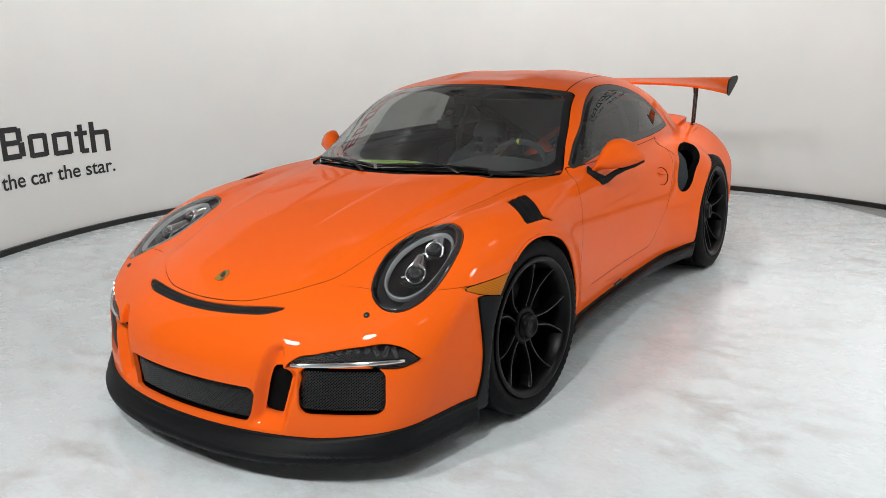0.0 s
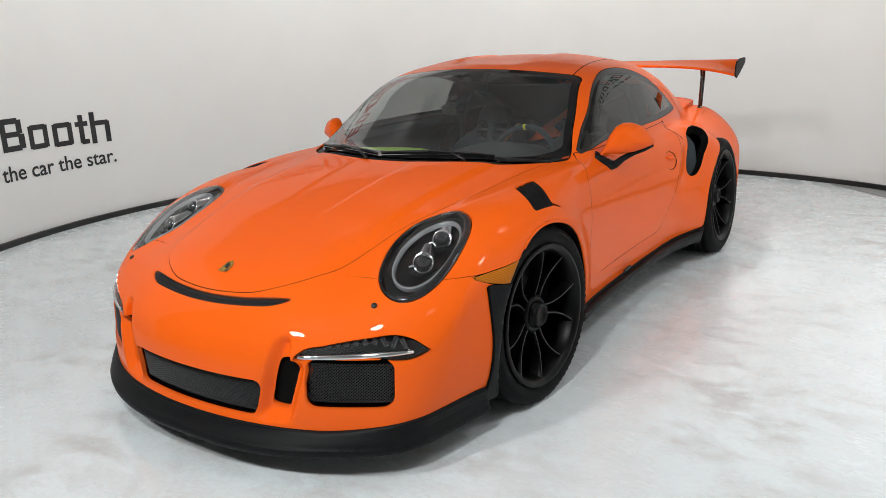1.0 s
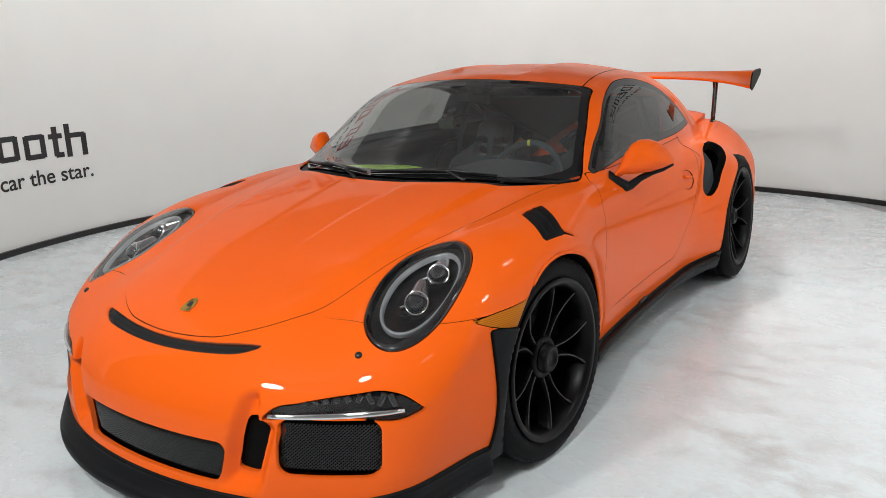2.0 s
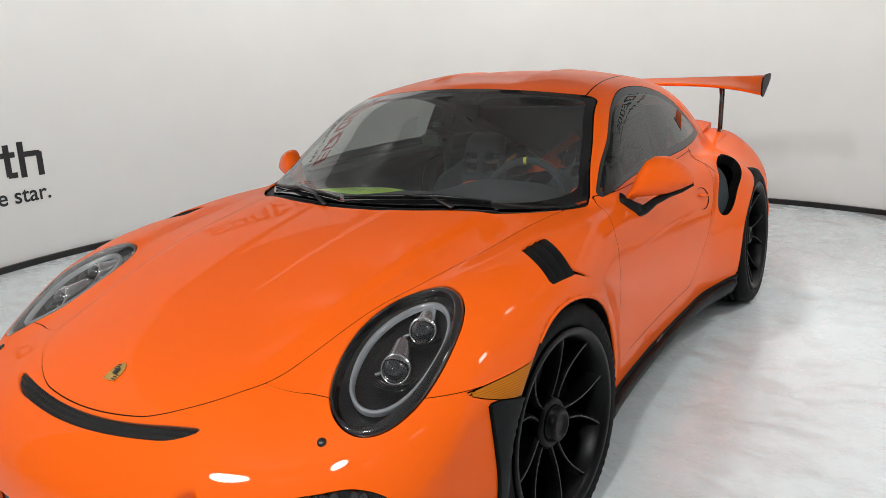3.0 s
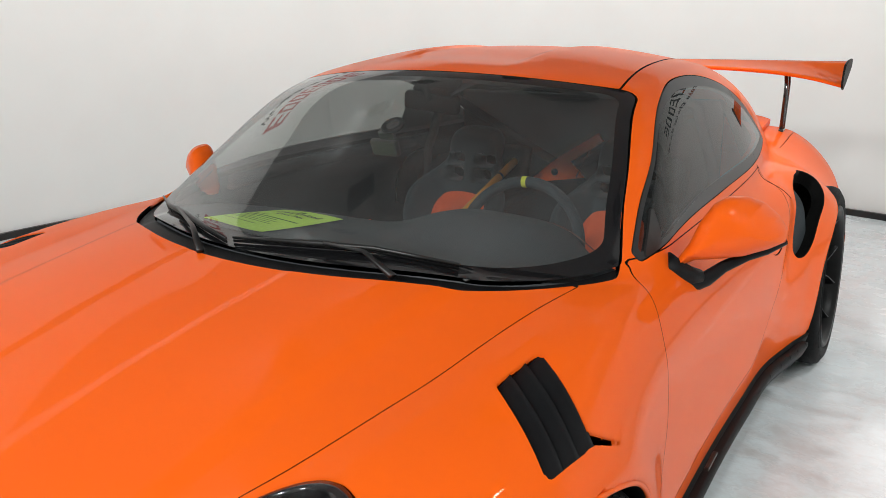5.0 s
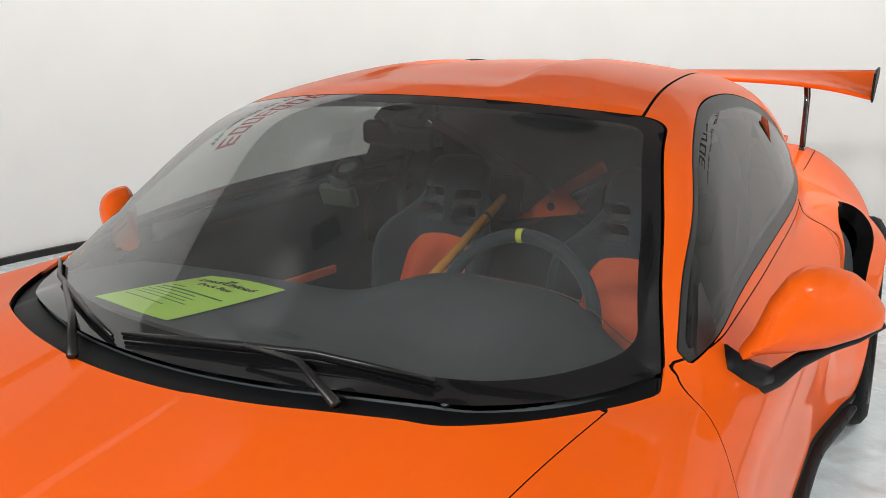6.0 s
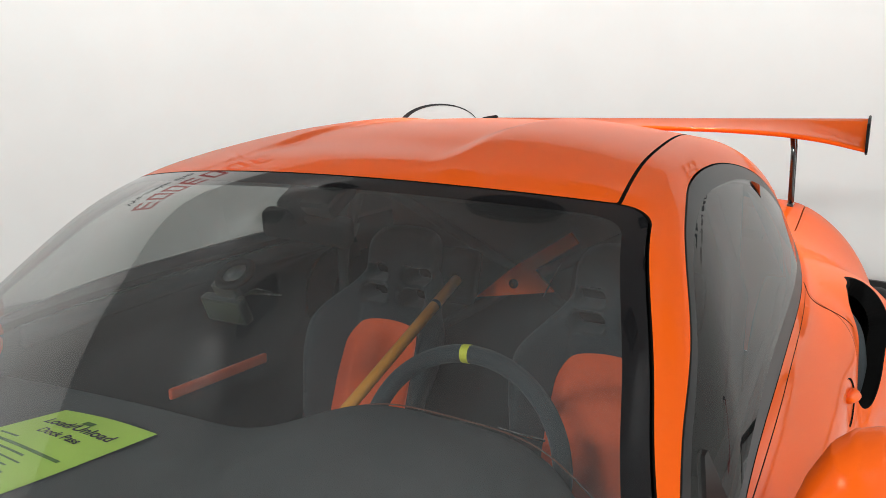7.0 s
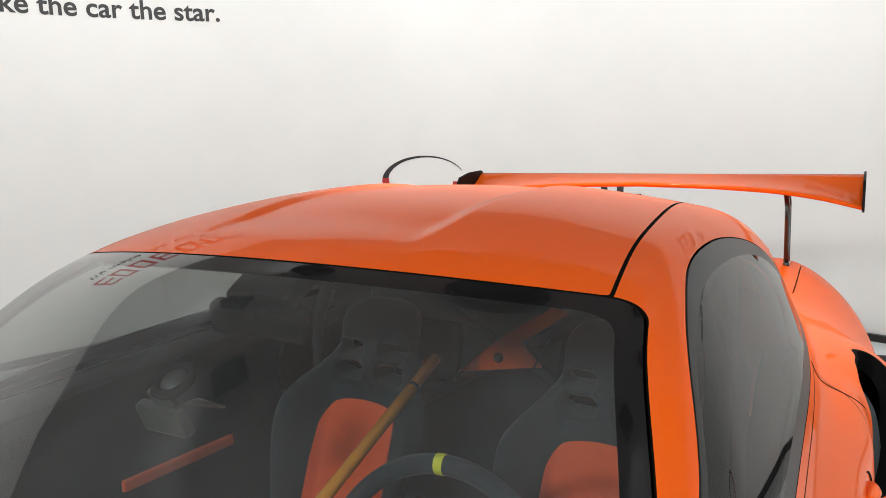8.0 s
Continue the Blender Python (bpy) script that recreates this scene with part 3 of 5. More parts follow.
# outlines of the panels and openings: negative inside
hood_half = spline([(-0.80, 0.30), (-0.74, 0.357), (-0.66, 0.41), (-0.5, 0.465), (-0.3, 0.525), (-0.2, 0.565), (0.0, 0.61), (0.25, 0.64), (0.52, 0.682), (0.60, 0.69)])
lamp_up = spline([(0.435, 0.404), (0.464, 0.431), (0.531, 0.450), (0.657, 0.474), (0.73, 0.479), (0.78, 0.458), (0.815, 0.424)])
lamp_low = spline([(0.435, 0.402), (0.5, 0.409), (0.6, 0.415), (0.667, 0.418), (0.728, 0.405), (0.78, 0.406), (0.815, 0.422)])
glass_up = spline([(0.632, 0.866), (0.75, 0.955), (0.876, 1.035), (1.0, 1.115), (1.2, 1.187), (1.445, 1.207), (1.675, 1.178), (1.97, 1.087), (2.2, 0.98), (2.29, 0.93)])
glass_low = spline([(0.62, 0.862), (0.87, 0.894), (1.3, 0.91), (1.75, 0.915), (2.2, 0.925), (2.3, 0.93)])
door_front = spline([(0.2, 0.38), (0.362, 0.409), (0.607, 0.475), (0.70, 0.483), (0.78, 0.508), (0.86, 0.62)])
door_rear = spline([(0.3, 1.40), (0.38, 1.49), (0.53, 1.688), (0.65, 1.755), (0.9, 1.83)])
signal_up = spline([(-0.45, 0.613), (-0.3, 0.622), (-0.19, 0.632)])
signal_low = spline([(-0.45, 0.611), (-0.386, 0.582), (-0.309, 0.562), (-0.19, 0.556)])
pillar_half = spline([(0.7, 0.775), (0.848, 0.724), (0.973, 0.670), (1.04, 0.644), (1.157, 0.588), (1.3, 0.51)])
seam_half = spline([(0.9, 0.54), (1.05, 0.531), (1.22, 0.513), (1.41, 0.500), (1.65, 0.480), (2.0, 0.45), (2.5, 0.38), (3.0, 0.33)])


def cowl_line(a):
    """Rear edge of the hood, by the distance from the middle."""
    return 0.207 + 0.40 * a ** 2 + 0.25 * a ** 4 + 1.1 * np.maximum(a - 0.45, 0) ** 2


def f_liner(x, y, z):
    return arch(np.abs(x), y, z) - 0.0015


def f_hood(x, y, z):
    a = np.abs(x)
    f = smax(a - hood_half(y), (-0.825 + 0.55 * a ** 2 - y) * 0.8, 0.12)
    return smax(f, y - cowl_line(a), 0.015)


def f_slot(x, y, z):
    f = smax(smax(-0.863 + 0.40 * x ** 2 + 3.0 * np.maximum(np.abs(x) - 0.27, 0) ** 2 - y, y + 0.833 - 0.45 * x ** 2, 0.004), np.abs(x) - 0.372 + 0.5 * (y + 0.80), 0.02)
    return np.maximum(f, 0.45 - z)


LAMP_X, LAMP_Y, LAMP_A, LAMP_B = 0.654, -0.424, 0.130, 0.226      # oval of the headlight


def f_lamp(x, y, z):
    a = np.abs(x)
    dy = y + 0.424
    f = (np.hypot((a - LAMP_X + 0.05 * dy) / LAMP_A, dy / LAMP_B) - 1) * 0.15
    return np.maximum(f, 0.5 - z)


def f_drl(x, y, z):
    a = np.abs(x)
    f = np.maximum(np.maximum(z - lamp_up(a), lamp_low(a) - z), np.maximum(0.437 - a, a - 0.814))
    return np.maximum(f, y + 0.5)


def f_side_grille(x, y, z):
    return np.maximum(rbox(np.abs(x) - 0.608, z - 0.330, 0.126, 0.080, 0.035), y + 0.5)


def f_intake(x, y, z):
    return np.maximum(rbox(np.abs(x) - 0.397 - 0.27 * (z - 0.32), z - 0.316, 0.036, 0.084, 0.014), y + 0.5)


def f_grille(x, y, z):
    return np.maximum(rbox(x, z - 0.258, 0.315 + 0.25 * (z - 0.258), 0.064, 0.03), y + 0.5)


def f_bumper(x, y, z):
    return smax(smin(y + 0.635, z - 0.617, 0.02), y + 0.30, 0.01)


def f_flare(x, y, z):
    """The black strip ahead of the front wheel and below the doors."""
    a = smax(smax(-0.40 + 0.05 * (0.5 - z) - y, z - 0.575, 0.01), y + 0.2, 0.01)
    return np.minimum(a, z - 0.168 - 0.03 * step(0.5, 0.9, np.abs(x)) - 0.045 * step(0.2, 0.4, y) * step(2.6, 2.2, y))


def f_signal(x, y, z):
    f = np.maximum(z - signal_up(y), signal_low(y) - z)
    return np.maximum(np.maximum(f, y + 0.2), -0.445 - y)


def vent_uv(a, y):
    """Along and across the slats of the wing vent."""
    return (a - 0.798) * 0.78 + (y - 0.100) * -0.62, (a - 0.798) * 0.62 + (y - 0.100) * 0.78


def f_vent(x, y, z):
    a = np.abs(x)
    u, v = vent_uv(a, y)
    f = rbox(u + 0.6 * v, v + 0.005, 0.096, 0.053, 0.014)
    s = np.clip((y - 0.10) / 0.09, 0, 1)           # tail that runs out along the wing
    tail = np.hypot(z - 0.762 + 0.045 * s, np.maximum(np.abs(y - 0.145) - 0.045, 0)) - 0.009 * (1.02 - s)
    return np.maximum(np.minimum(f, np.maximum(tail, 0.84 - a)), 0.6 - z)


def f_door(x, y, z):
    f = smax(smax(door_front(z) - y, (y - door_rear(z)) * 0.8, 0.05), 0.352 - z, 0.06)
    return smax(f, z - 0.872 - 0.02 * (y - 0.6), 0.02)


def f_window(x, y, z):
    f = smax(z - glass_up(y), glass_low(y) - z, 0.02) * 0.85
    return np.maximum(np.maximum(f, 0.45 - np.abs(x)), 0.655 - y)


def f_screen(x, y, z):
    a = np.abs(x)
    f = smax((a - pillar_half(z)) * 0.93, (y - 0.936 - 0.40 * a ** 2), 0.05)
    return smax(smax(f, cowl_line(a) - y, 0.005), 0.8 - z, 0.01)


def f_backlight(x, y, z):
    a = np.abs(x)
    return np.maximum(smax(smax(2.05 - y, y - 2.80, 0.1), a - 0.50 + 0.1 * (y - 2), 0.12), 0.85 - z)


def f_seam(x, y, z):
    return smax(smax((np.abs(x) - seam_half(y)) * 0.9, 0.936 + 0.40 * x ** 2 - y, 0.005), y - 2.9, 0.02)


duct_fore = spline([(0.56, 1.905), (0.60, 1.885), (0.75, 1.913), (0.82, 1.965), (0.86, 2.06)])
duct_aft = spline([(0.56, 1.935), (0.60, 1.985), (0.70, 2.06), (0.78, 2.165), (0.82, 2.205), (0.86, 2.16)])


def f_duct(x, y, z):
    f = smax((duct_fore(z) - y) * 0.9, (y - duct_aft(z)) * 0.75, 0.05)
    return np.maximum(smax(smax(f, 0.572 - z, 0.03), z - 0.842, 0.04), 0.6 - np.abs(x))


def f_handle(x, y, z):
    return np.maximum((np.hypot((y - 1.615) / 0.085, (z - 0.707 + 0.15 * (y - 1.615)) / 0.048) - 1) * 0.05, 0.6 - np.abs(x))


SIDES = ((1, "left"), (-1, "right"))


def halves(M):
    """The left and right parts of a surface."""
    a, b = clip(M, -M[0][:, 0])
    return a, b


shell = skin(form, (0, -1.05, 0.08), (1.0, 3.62, 1.36), 0.011, True)
joints = []
liner, shell = cut(shell, f_liner)
under, shell = cut(shell, lambda x, y, z: z - 0.132)
screen, shell = cut(shell, f_screen, 0.004)
windows, shell = cut(shell, f_window, 0.002)
backlight, shell = cut(shell, f_backlight, 0.004)
lining, _ = cut(shell, lambda x, y, z: np.maximum(np.maximum(0.50 - y, y - 2.02), np.maximum(np.maximum(z - 0.94, 0.24 - z), 0.42 - np.abs(x))))
lamps, shell = cut(shell, f_lamp, 0.004)
joints.append(joint(shell, f_hood, 0.0022))
hood, shell = cut(shell, f_hood, 0.0022)
slot, shell = cut(shell, f_slot)
drls, shell = cut(shell, f_drl, 0.003)
signals, shell = cut(shell, f_signal, 0.003)
side_grilles, shell = cut(shell, f_side_grille)
intakes, shell = cut(shell, f_intake)
grille, shell = cut(shell, f_grille)
vents, shell = cut(shell, f_vent)
ducts, shell = cut(shell, f_duct)
joints.append(joint(shell, f_handle, 0.003))
handles, shell = cut(shell, f_handle, 0.003)
flares, shell = cut(shell, f_flare, 0.003)
joints.append(joint(shell, f_bumper, 0.0016))
bumper, shell = cut(shell, f_bumper, 0.0016)
joints.append(joint(shell, f_door, 0.0026))
doors, shell = cut(shell, f_door, 0.0026)
joints.append(joint(shell, f_seam, 0.0055))
roof, shell = cut(shell, f_seam, 0.0055)
tailM, shell = cut(shell, lambda x, y, z: smax(2.86 - y, np.abs(x) - 0.62, 0.05), 0.004)
wings_, shell = cut(shell, lambda x, y, z: smax(y - 0.62, z - 0.90, 0.01), 0.0)

for M in joints:
    for piece in pieces(M):
        if len(piece[0]) > 40:
            panel("joint_seal", piece, MATTE, car, 0.0, "dark joint between panels")
panel("underbody", under, MATTE, car, 0.0, "black underbody")
panel("hood", hood, PAINT, car, 0.014, "", MATTE)
panel("front_bumper", bumper, PAINT, car, 0.030)
roof, roof_tail = cut(roof, lambda x, y, z: y - 2.04)
panel("roof", roof, PAINT, car, 0.012, "", MATTE)
for half in halves(roof_tail):
    for piece in cut(half, lambda x, y, z: y - 2.42):
        if len(piece[0]) > 8:
            panel("window_surround", piece, PAINT, car, 0.012, "", MATTE)
panel("tail_lid", tailM, PAINT, car, 0.012)
panel("rear_window", backlight, GLOSS, car, 0.005, "dark glass")
panel("headliner", pushed(roof, 0.03), CLOTH, car, 0.0, "dark cloth lining")
liner, liner_rear = cut(liner, lambda x, y, z: y - 1.2)
for M, name, mat, t, label in ((liner, "wheel_arch_liner", MATTE, 0.0, "black felt liner"), (liner_rear, "wheel_arch_liner", MATTE, 0.0, "black felt liner"), (doors, "door", PAINT, 0.014, ""),
                               (wings_, "front_wing", PAINT, 0.014, ""), (shell, "rear_quarter", PAINT, 0.014, ""), (pushed(flares, -0.010), "sill_flare", PLASTIC, 0.022, "satin black plastic edge")):
    for half in halves(M):
        panel(name, half, mat, car, t, label, MATTE if mat == PAINT and name != "front_wing" else None)
for half in halves(pushed(lining, 0.036)):
    panel("cabin_lining", half, CLOTH, car, 0.0, "dark cloth lining of door and side")
cowlM, screen = cut(screen, lambda x, y, z: y - cowl_line(np.abs(x)) - 0.052)
panel("cowl", pushed(cowlM, 0.012), PLASTIC, car, 0.0, "black plastic scuttle panel")
pane, band = cut(screen, lambda x, y, z: smax(smax((np.abs(x) - pillar_half(z)) * 0.93 + 0.027, y - 0.936 - 0.40 * x ** 2 + 0.042, 0.05), cowl_line(np.abs(x)) + 0.120 - y, 0.035))
ws = panel("windscreen", pane, WIND, car, 0.0, "clear tinted glass")
panel("frit_band", band, FRIT, ws, 0.0, "black glazing border")
for half in halves(windows):
    pane, seal = cut(half, lambda x, y, z: np.maximum(f_window(x, y, z) + 0.008 + 0.018 * step(0.95, 1.5, y), glass_low(y) + 0.012 + 0.018 * step(0.75, 1.2, y) - z))
    win = panel("side_window", pane, SIDEGLASS, car, 0.0, "dark tinted glass")
    blind, _ = cut(pushed(pane, 0.03), lambda x, y, z: 1.74 - y)
    panel("quarter_lining", blind, CLOTH, win, 0.0, "dark lining inside rear side glass")
    s1, s2 = cut(seal, lambda x, y, z: y - 1.80, 0.003)
    panel("window_seal", s1, SEAL, win, 0.012, "black rubber seal")
    panel("window_seal", s2, SEAL, win, 0.012, "black rubber seal")


def sided(name, verts, faces, mat, parents, label="", smooth=True):
    """The same part on both sides of the car, built for the left one."""
    made = []
    for s, par in zip((1, -1), parents):
        made.append(mesh_object(name, [(v[0] * s, v[1], v[2]) for v in verts], [tuple(f) if s > 0 else tuple(reversed(f)) for f in faces], mat, par, label, smooth))
    return made


def normal_at(p):
    g = slope(form, np.array([p], float))[0]
    return Vector(g / np.linalg.norm(g))


def on_front(x, z):
    """The point of the nose at that place."""
    lo, hi = -1.1, 0.0
    for _ in range(40):
        m = (lo + hi) / 2
        if form(np.array([x]), np.array([m]), np.array([z]))[0] < 0:
            hi = m
        else:
            lo = m
    return Vector((x, hi, z))


def on_top(x, y):
    """The point of the bodywork straight above that place."""
    lo, hi = 0.2, 1.5
    for _ in range(40):
        m = (lo + hi) / 2
        if form(np.array([x]), np.array([y]), np.array([m]))[0] < 0:
            lo = m
        else:
            hi = m
    return Vector((x, y, lo))


def tops(x, y):
    """Heights of the bodywork over many places at once."""
    lo, hi = WF[1] + np.sqrt(np.maximum(0.366 ** 2 - y ** 2, 0)) + 0.012, np.full(len(x), 1.5)
    lo = np.where(np.abs(y) > 0.366, 0.2, lo)
    for _ in range(40):
        m = (lo + hi) / 2
        deep = form(x, y, m) < 0
        lo, hi = np.where(deep, m, lo), np.where(deep, hi, m)
    return lo


def frame_on(p, up=(0, 0, 1)):
    """A pose at p whose z is the bodywork's outward normal."""
    n = normal_at(p)
    x = Vector(up).cross(n).normalized()
    y = n.cross(x)
    return Matrix.Translation(p) @ Matrix((x, y, n)).transposed().to_4x4()


# headlights
lamp_obs = []
for half in halves(lamps):
    h = panel("headlight", pushed(half, 0.085), MATTE, car, 0.0, "oval headlight with clear cover and two projectors")
    lamp_obs.append(h)
    panel("cover", half, CLEAR, h, 0.0, "clear cover")


def oval(cx, cy, ra, rb, depth, n=96):
    """Points of an oval on the left wing, sunk below its surface."""
    t = 2 * math.pi * np.arange(n) / n
    x, y = cx + ra * np.cos(t) - 0.05 * rb * np.sin(t), cy + rb * np.sin(t)
    P = np.stack((x, y, tops(x, y)), 1)
    g = slope(form, P)
    return [Vector(p) for p in P - g / np.linalg.norm(g, axis=1)[:, None] * depth]


def loft(loops):
    n = len(loops[0])
    verts = [p for lp in loops for p in lp]
    return verts, [(i * n + k, i * n + (k + 1) % n, (i + 1) * n + (k + 1) % n, (i + 1) * n + k) for i in range(len(loops) - 1) for k in range(n)]


v, f = loft([oval(LAMP_X, LAMP_Y, LAMP_A - 0.001, LAMP_B - 0.001, 0.02), oval(LAMP_X, LAMP_Y, LAMP_A - 0.001, LAMP_B - 0.001, 0.002), oval(LAMP_X - 0.011, LAMP_Y - 0.003, LAMP_A - 0.014, LAMP_B - 0.015, 0.003),
             oval(LAMP_X - 0.011, LAMP_Y - 0.003, LAMP_A - 0.015, LAMP_B - 0.016, 0.008), oval(LAMP_X - 0.011, LAMP_Y - 0.003, LAMP_A - 0.013, LAMP_B - 0.014, 0.024)])
sided("bezel", v, f, GLOSS, lamp_obs, "gloss black surround")
RX, RY = LAMP_X + 0.004, LAMP_Y - 0.004
v, f = loft([oval(RX, RY, 0.103, 0.172, 0.030), oval(RX, RY, 0.102, 0.171, 0.018), oval(RX, RY, 0.100, 0.169, 0.014), oval(RX, RY, 0.094, 0.163, 0.016), oval(RX, RY, 0.092, 0.161, 0.030)])
sided("light_ring", v, f, RINGGLOW, lamp_obs, "pale grey light ring")
v, f = loft([oval(LAMP_X, LAMP_Y, LAMP_A - 0.012, LAMP_B - 0.016, 0.024), oval(RX, RY, 0.104, 0.173, 0.034), oval(RX, RY, 0.085, 0.150, 0.047), oval(RX, RY, 0.06, 0.11, 0.053), oval(RX, RY, 0.03, 0.055, 0.056), oval(RX, RY, 0.004, 0.007, 0.057)])
sided("tray", v, f, BOWL, lamp_obs, "black inner tray")
for py, px, pr_ in ((-0.345, 0.662, 0.029), (-0.475, 0.668, 0.031)):
    m = frame_on(on_top(px, py))
    m = Matrix.Translation((0, 0, 0)) @ m
    look_at = Matrix.Translation(m.translation - m.to_3x3().col[2] * 0.040) @ Vector((0.25, -0.86, 0.42)).to_track_quat("X", "Z").to_matrix().to_4x4()
    v, f = lathe_data([(0.0, 0.030), (pr_ * 0.45, 0.027), (pr_ * 0.8, 0.018), (pr_, 0.004)], 28, False)
    sided("projector_lens", [look_at @ Vector(p) for p in v], f, LENS, lamp_obs, "round glass projector")
    v, f = lathe_data([(pr_, 0.006), (pr_ + 0.004, 0.010), (pr_ + 0.007, 0.004), (pr_ + 0.007, -0.03), (pr_, -0.03)], 28)
    sided("projector_ring", [look_at @ Vector(p) for p in v], f, CHROME, lamp_obs, "dark chrome ring")
    verts, faces = [], []                            # arched silver shell that runs back from the projector, and narrows
    for i in range(10):
        q = i / 9
        r = (pr_ + 0.007) * (1 - 0.5 * q)
        for k in range(13):
            an = math.radians(-10 + 200 * k / 12)
            verts.append(m @ Vector((r * math.cos(an) - 0.012 * q, 0.004 + 0.088 * q, -0.044 + (r * math.sin(an)) * (0.95 - 0.2 * q))))
    for i in range(9):
        for k in range(12):
            faces.append((i * 13 + k, i * 13 + k + 1, (i + 1) * 13 + k + 1, (i + 1) * 13 + k))
    faces.append(tuple(range(9 * 13, 10 * 13)))
    sided("projector_hood", verts, faces, CHROME2, lamp_obs, "dark chrome reflector shell")
    verts, faces = [], []                            # ribbed step beside the projector
    for j in range(4):
        for k in range(9):
            an = math.radians(200 + 14 * k)
            for r, up in ((pr_ + 0.012 + 0.006 * j, -0.044), (pr_ + 0.016 + 0.006 * j, -0.040 + 0.002 * j)):
                verts.append(m @ Vector((-r * math.cos(an), r * math.sin(an), up)))
        for k in range(8):
            o = j * 18 + 2 * k
            faces.append((o, o + 1, o + 3, o + 2))
    sided("lamp_ribs", verts, faces, GREY, lamp_obs, "dark ribbed step")
    bm = box_bm(0.024, 0.018, 0.010, 0.004, look_at @ pose(-0.012, -pr_ - 0.014, -0.012, 20, 15, 0))
    bm.verts.index_update()
    vs, fs = [tuple(v.co) for v in bm.verts], [[v.index for v in f.verts] for f in bm.faces]
    bm.free()
    sided("reflector", vs, fs, CHROME2, lamp_obs, "small bright reflector", False)

# running lights
drl_obs = []
for half in halves(drls):
    d = panel("running_light", pushed(half, 0.020), GLOSS, car, 0.0, "slim running light with bright strip")
    drl_obs.append(d)
    panel("lens", half, CLEAR, d, 0.0, "clear lens")
strip = []
for k in range(15):
    x = 0.458 + (0.775 - 0.458) * k / 14
    z = 0.4125 + 0.016 * (k / 14)
    strip.append(on_front(x, z) + Vector((0, 0.001, 0)))
v, f = tube_data(strip, [0.0060 + 0.003 * math.sin(math.pi * k / 14) for k in range(15)], 8, 0.5, (0, -1, 0.3))
sided("bright_strip", v, f, CHROME, drl_obs, "chrome strip")
for k in range(9):
    x = 0.545 + 0.025 * k
    z = 0.5 * (float(lamp_up(x)) + float(lamp_low(x)) + 0.026) + 0.002
    p = on_front(x, z) + Vector((0, 0.010, 0))
    bm = box_bm(0.016, 0.012, max(0.010, float(lamp_up(x) - lamp_low(x)) - 0.036), 0.003, Matrix.Translation(p) @ pose(0, 0, 0, -15, 28 if k % 2 else -28, 35))
    bm.verts.index_update()
    vs, fs = [tuple(v.co) for v in bm.verts], [[v.index for v in f.verts] for f in bm.faces]
    bm.free()
    sided("led_cell", vs, fs, LEDCELL, drl_obs, "dark faceted cell", False)
for half in halves(signals):
    ob = panel("side_marker", half, AMBER, car, 0.01, "amber side marker light")


def wire_net(name, field, x0, x1, z0, z1, pitch, depth, parent, label):
    """A diamond net of wires that follows the nose behind an opening."""
    xs, zs = np.linspace(x0, x1, 60), np.linspace(z0, z1, 24)
    ys = np.array([[on_front(float(x), float(z)).y for z in zs[::4]] for x in xs[::3]])

    def y_at(x, z):
        i = np.clip((x - x0) / (x1 - x0) * (len(ys) - 1), 0, len(ys) - 1.001)
        j = np.clip((z - z0) / (zs[::4][-1] - z0) * (ys.shape[1] - 1), 0, ys.shape[1] - 1.001)
        a, b = int(i), int(j)
        return (ys[a, b] * (1 - i + a) + ys[a + 1, b] * (i - a)) * (1 - j + b) + (ys[a, b + 1] * (1 - i + a) + ys[a + 1, b + 1] * (i - a)) * (j - b)

    V, F = [], []
    h = z1 - z0
    for sgn in (1, -1):
        n = int((x1 - x0 + h) / pitch) + 1
        for k in range(n):
            start = x0 - (h if sgn > 0 else 0) + k * pitch
            pts = []
            for q in range(9):
                z = z0 + h * q / 8
                x = start + sgn * h * q / 8 + (0 if sgn > 0 else 0)
                ok = x0 <= x <= x1 and field(np.array([x]), np.array([-0.9]), np.array([z]))[0] < 0.004
                if ok:
                    pts.append((x, y_at(x, z) + depth + 0.0012 * sgn, z))
                else:
                    if len(pts) > 1:
                        v, f = tube_data(pts, 0.0014, 4, 1.0, (0, 1, 0.01), False)
                        F += [tuple(i + len(V) for i in ff) for ff in f]
                        V += v
                    pts = []
            if len(pts) > 1:
                v, f = tube_data(pts, 0.0014, 4, 1.0, (0, 1, 0.01), False)
                F += [tuple(i + len(V) for i in ff) for ff in f]
                V += v
    return V, F


V, F = wire_net("net", f_grille, -0.345, 0.345, 0.190, 0.326, 0.0095, 0.022, car, "")
gb = panel("centre_grille", pushed(grille, 0.055), MATTE, car, 0.0, "black wire mesh grille")
tagged(mesh_object("wire_mesh", V, F, WIRE, gb, "fine grey diamond wire mesh"), kind="stuff")
V, F = wire_net("net", f_side_grille, 0.475, 0.745, 0.245, 0.415, 0.0095, 0.016, car, "")
gbs = [panel("side_grille", pushed(half, 0.05), MATTE, car, 0.0, "black wire mesh grille") for half in halves(side_grilles)]
for ob in sided("wire_mesh", V, F, WIRE, gbs, "fine grey diamond wire mesh"):
    tagged(ob, kind="stuff")
for half in halves(intakes):
    panel("air_slot", pushed(half, 0.016), MATTE, car, 0.0, "black vertical air slot")
ns = panel("nose_slot", pushed(slot, 0.026), MATTE, car, 0.0, "black meshed air outlet")
xs_ = np.linspace(-0.39, 0.39, 27)
zs_ = np.stack([tops(xs_, -0.863 + 0.42 * xs_ ** 2 + 0.034 * j) for j in (0, 1)], 1).tolist()


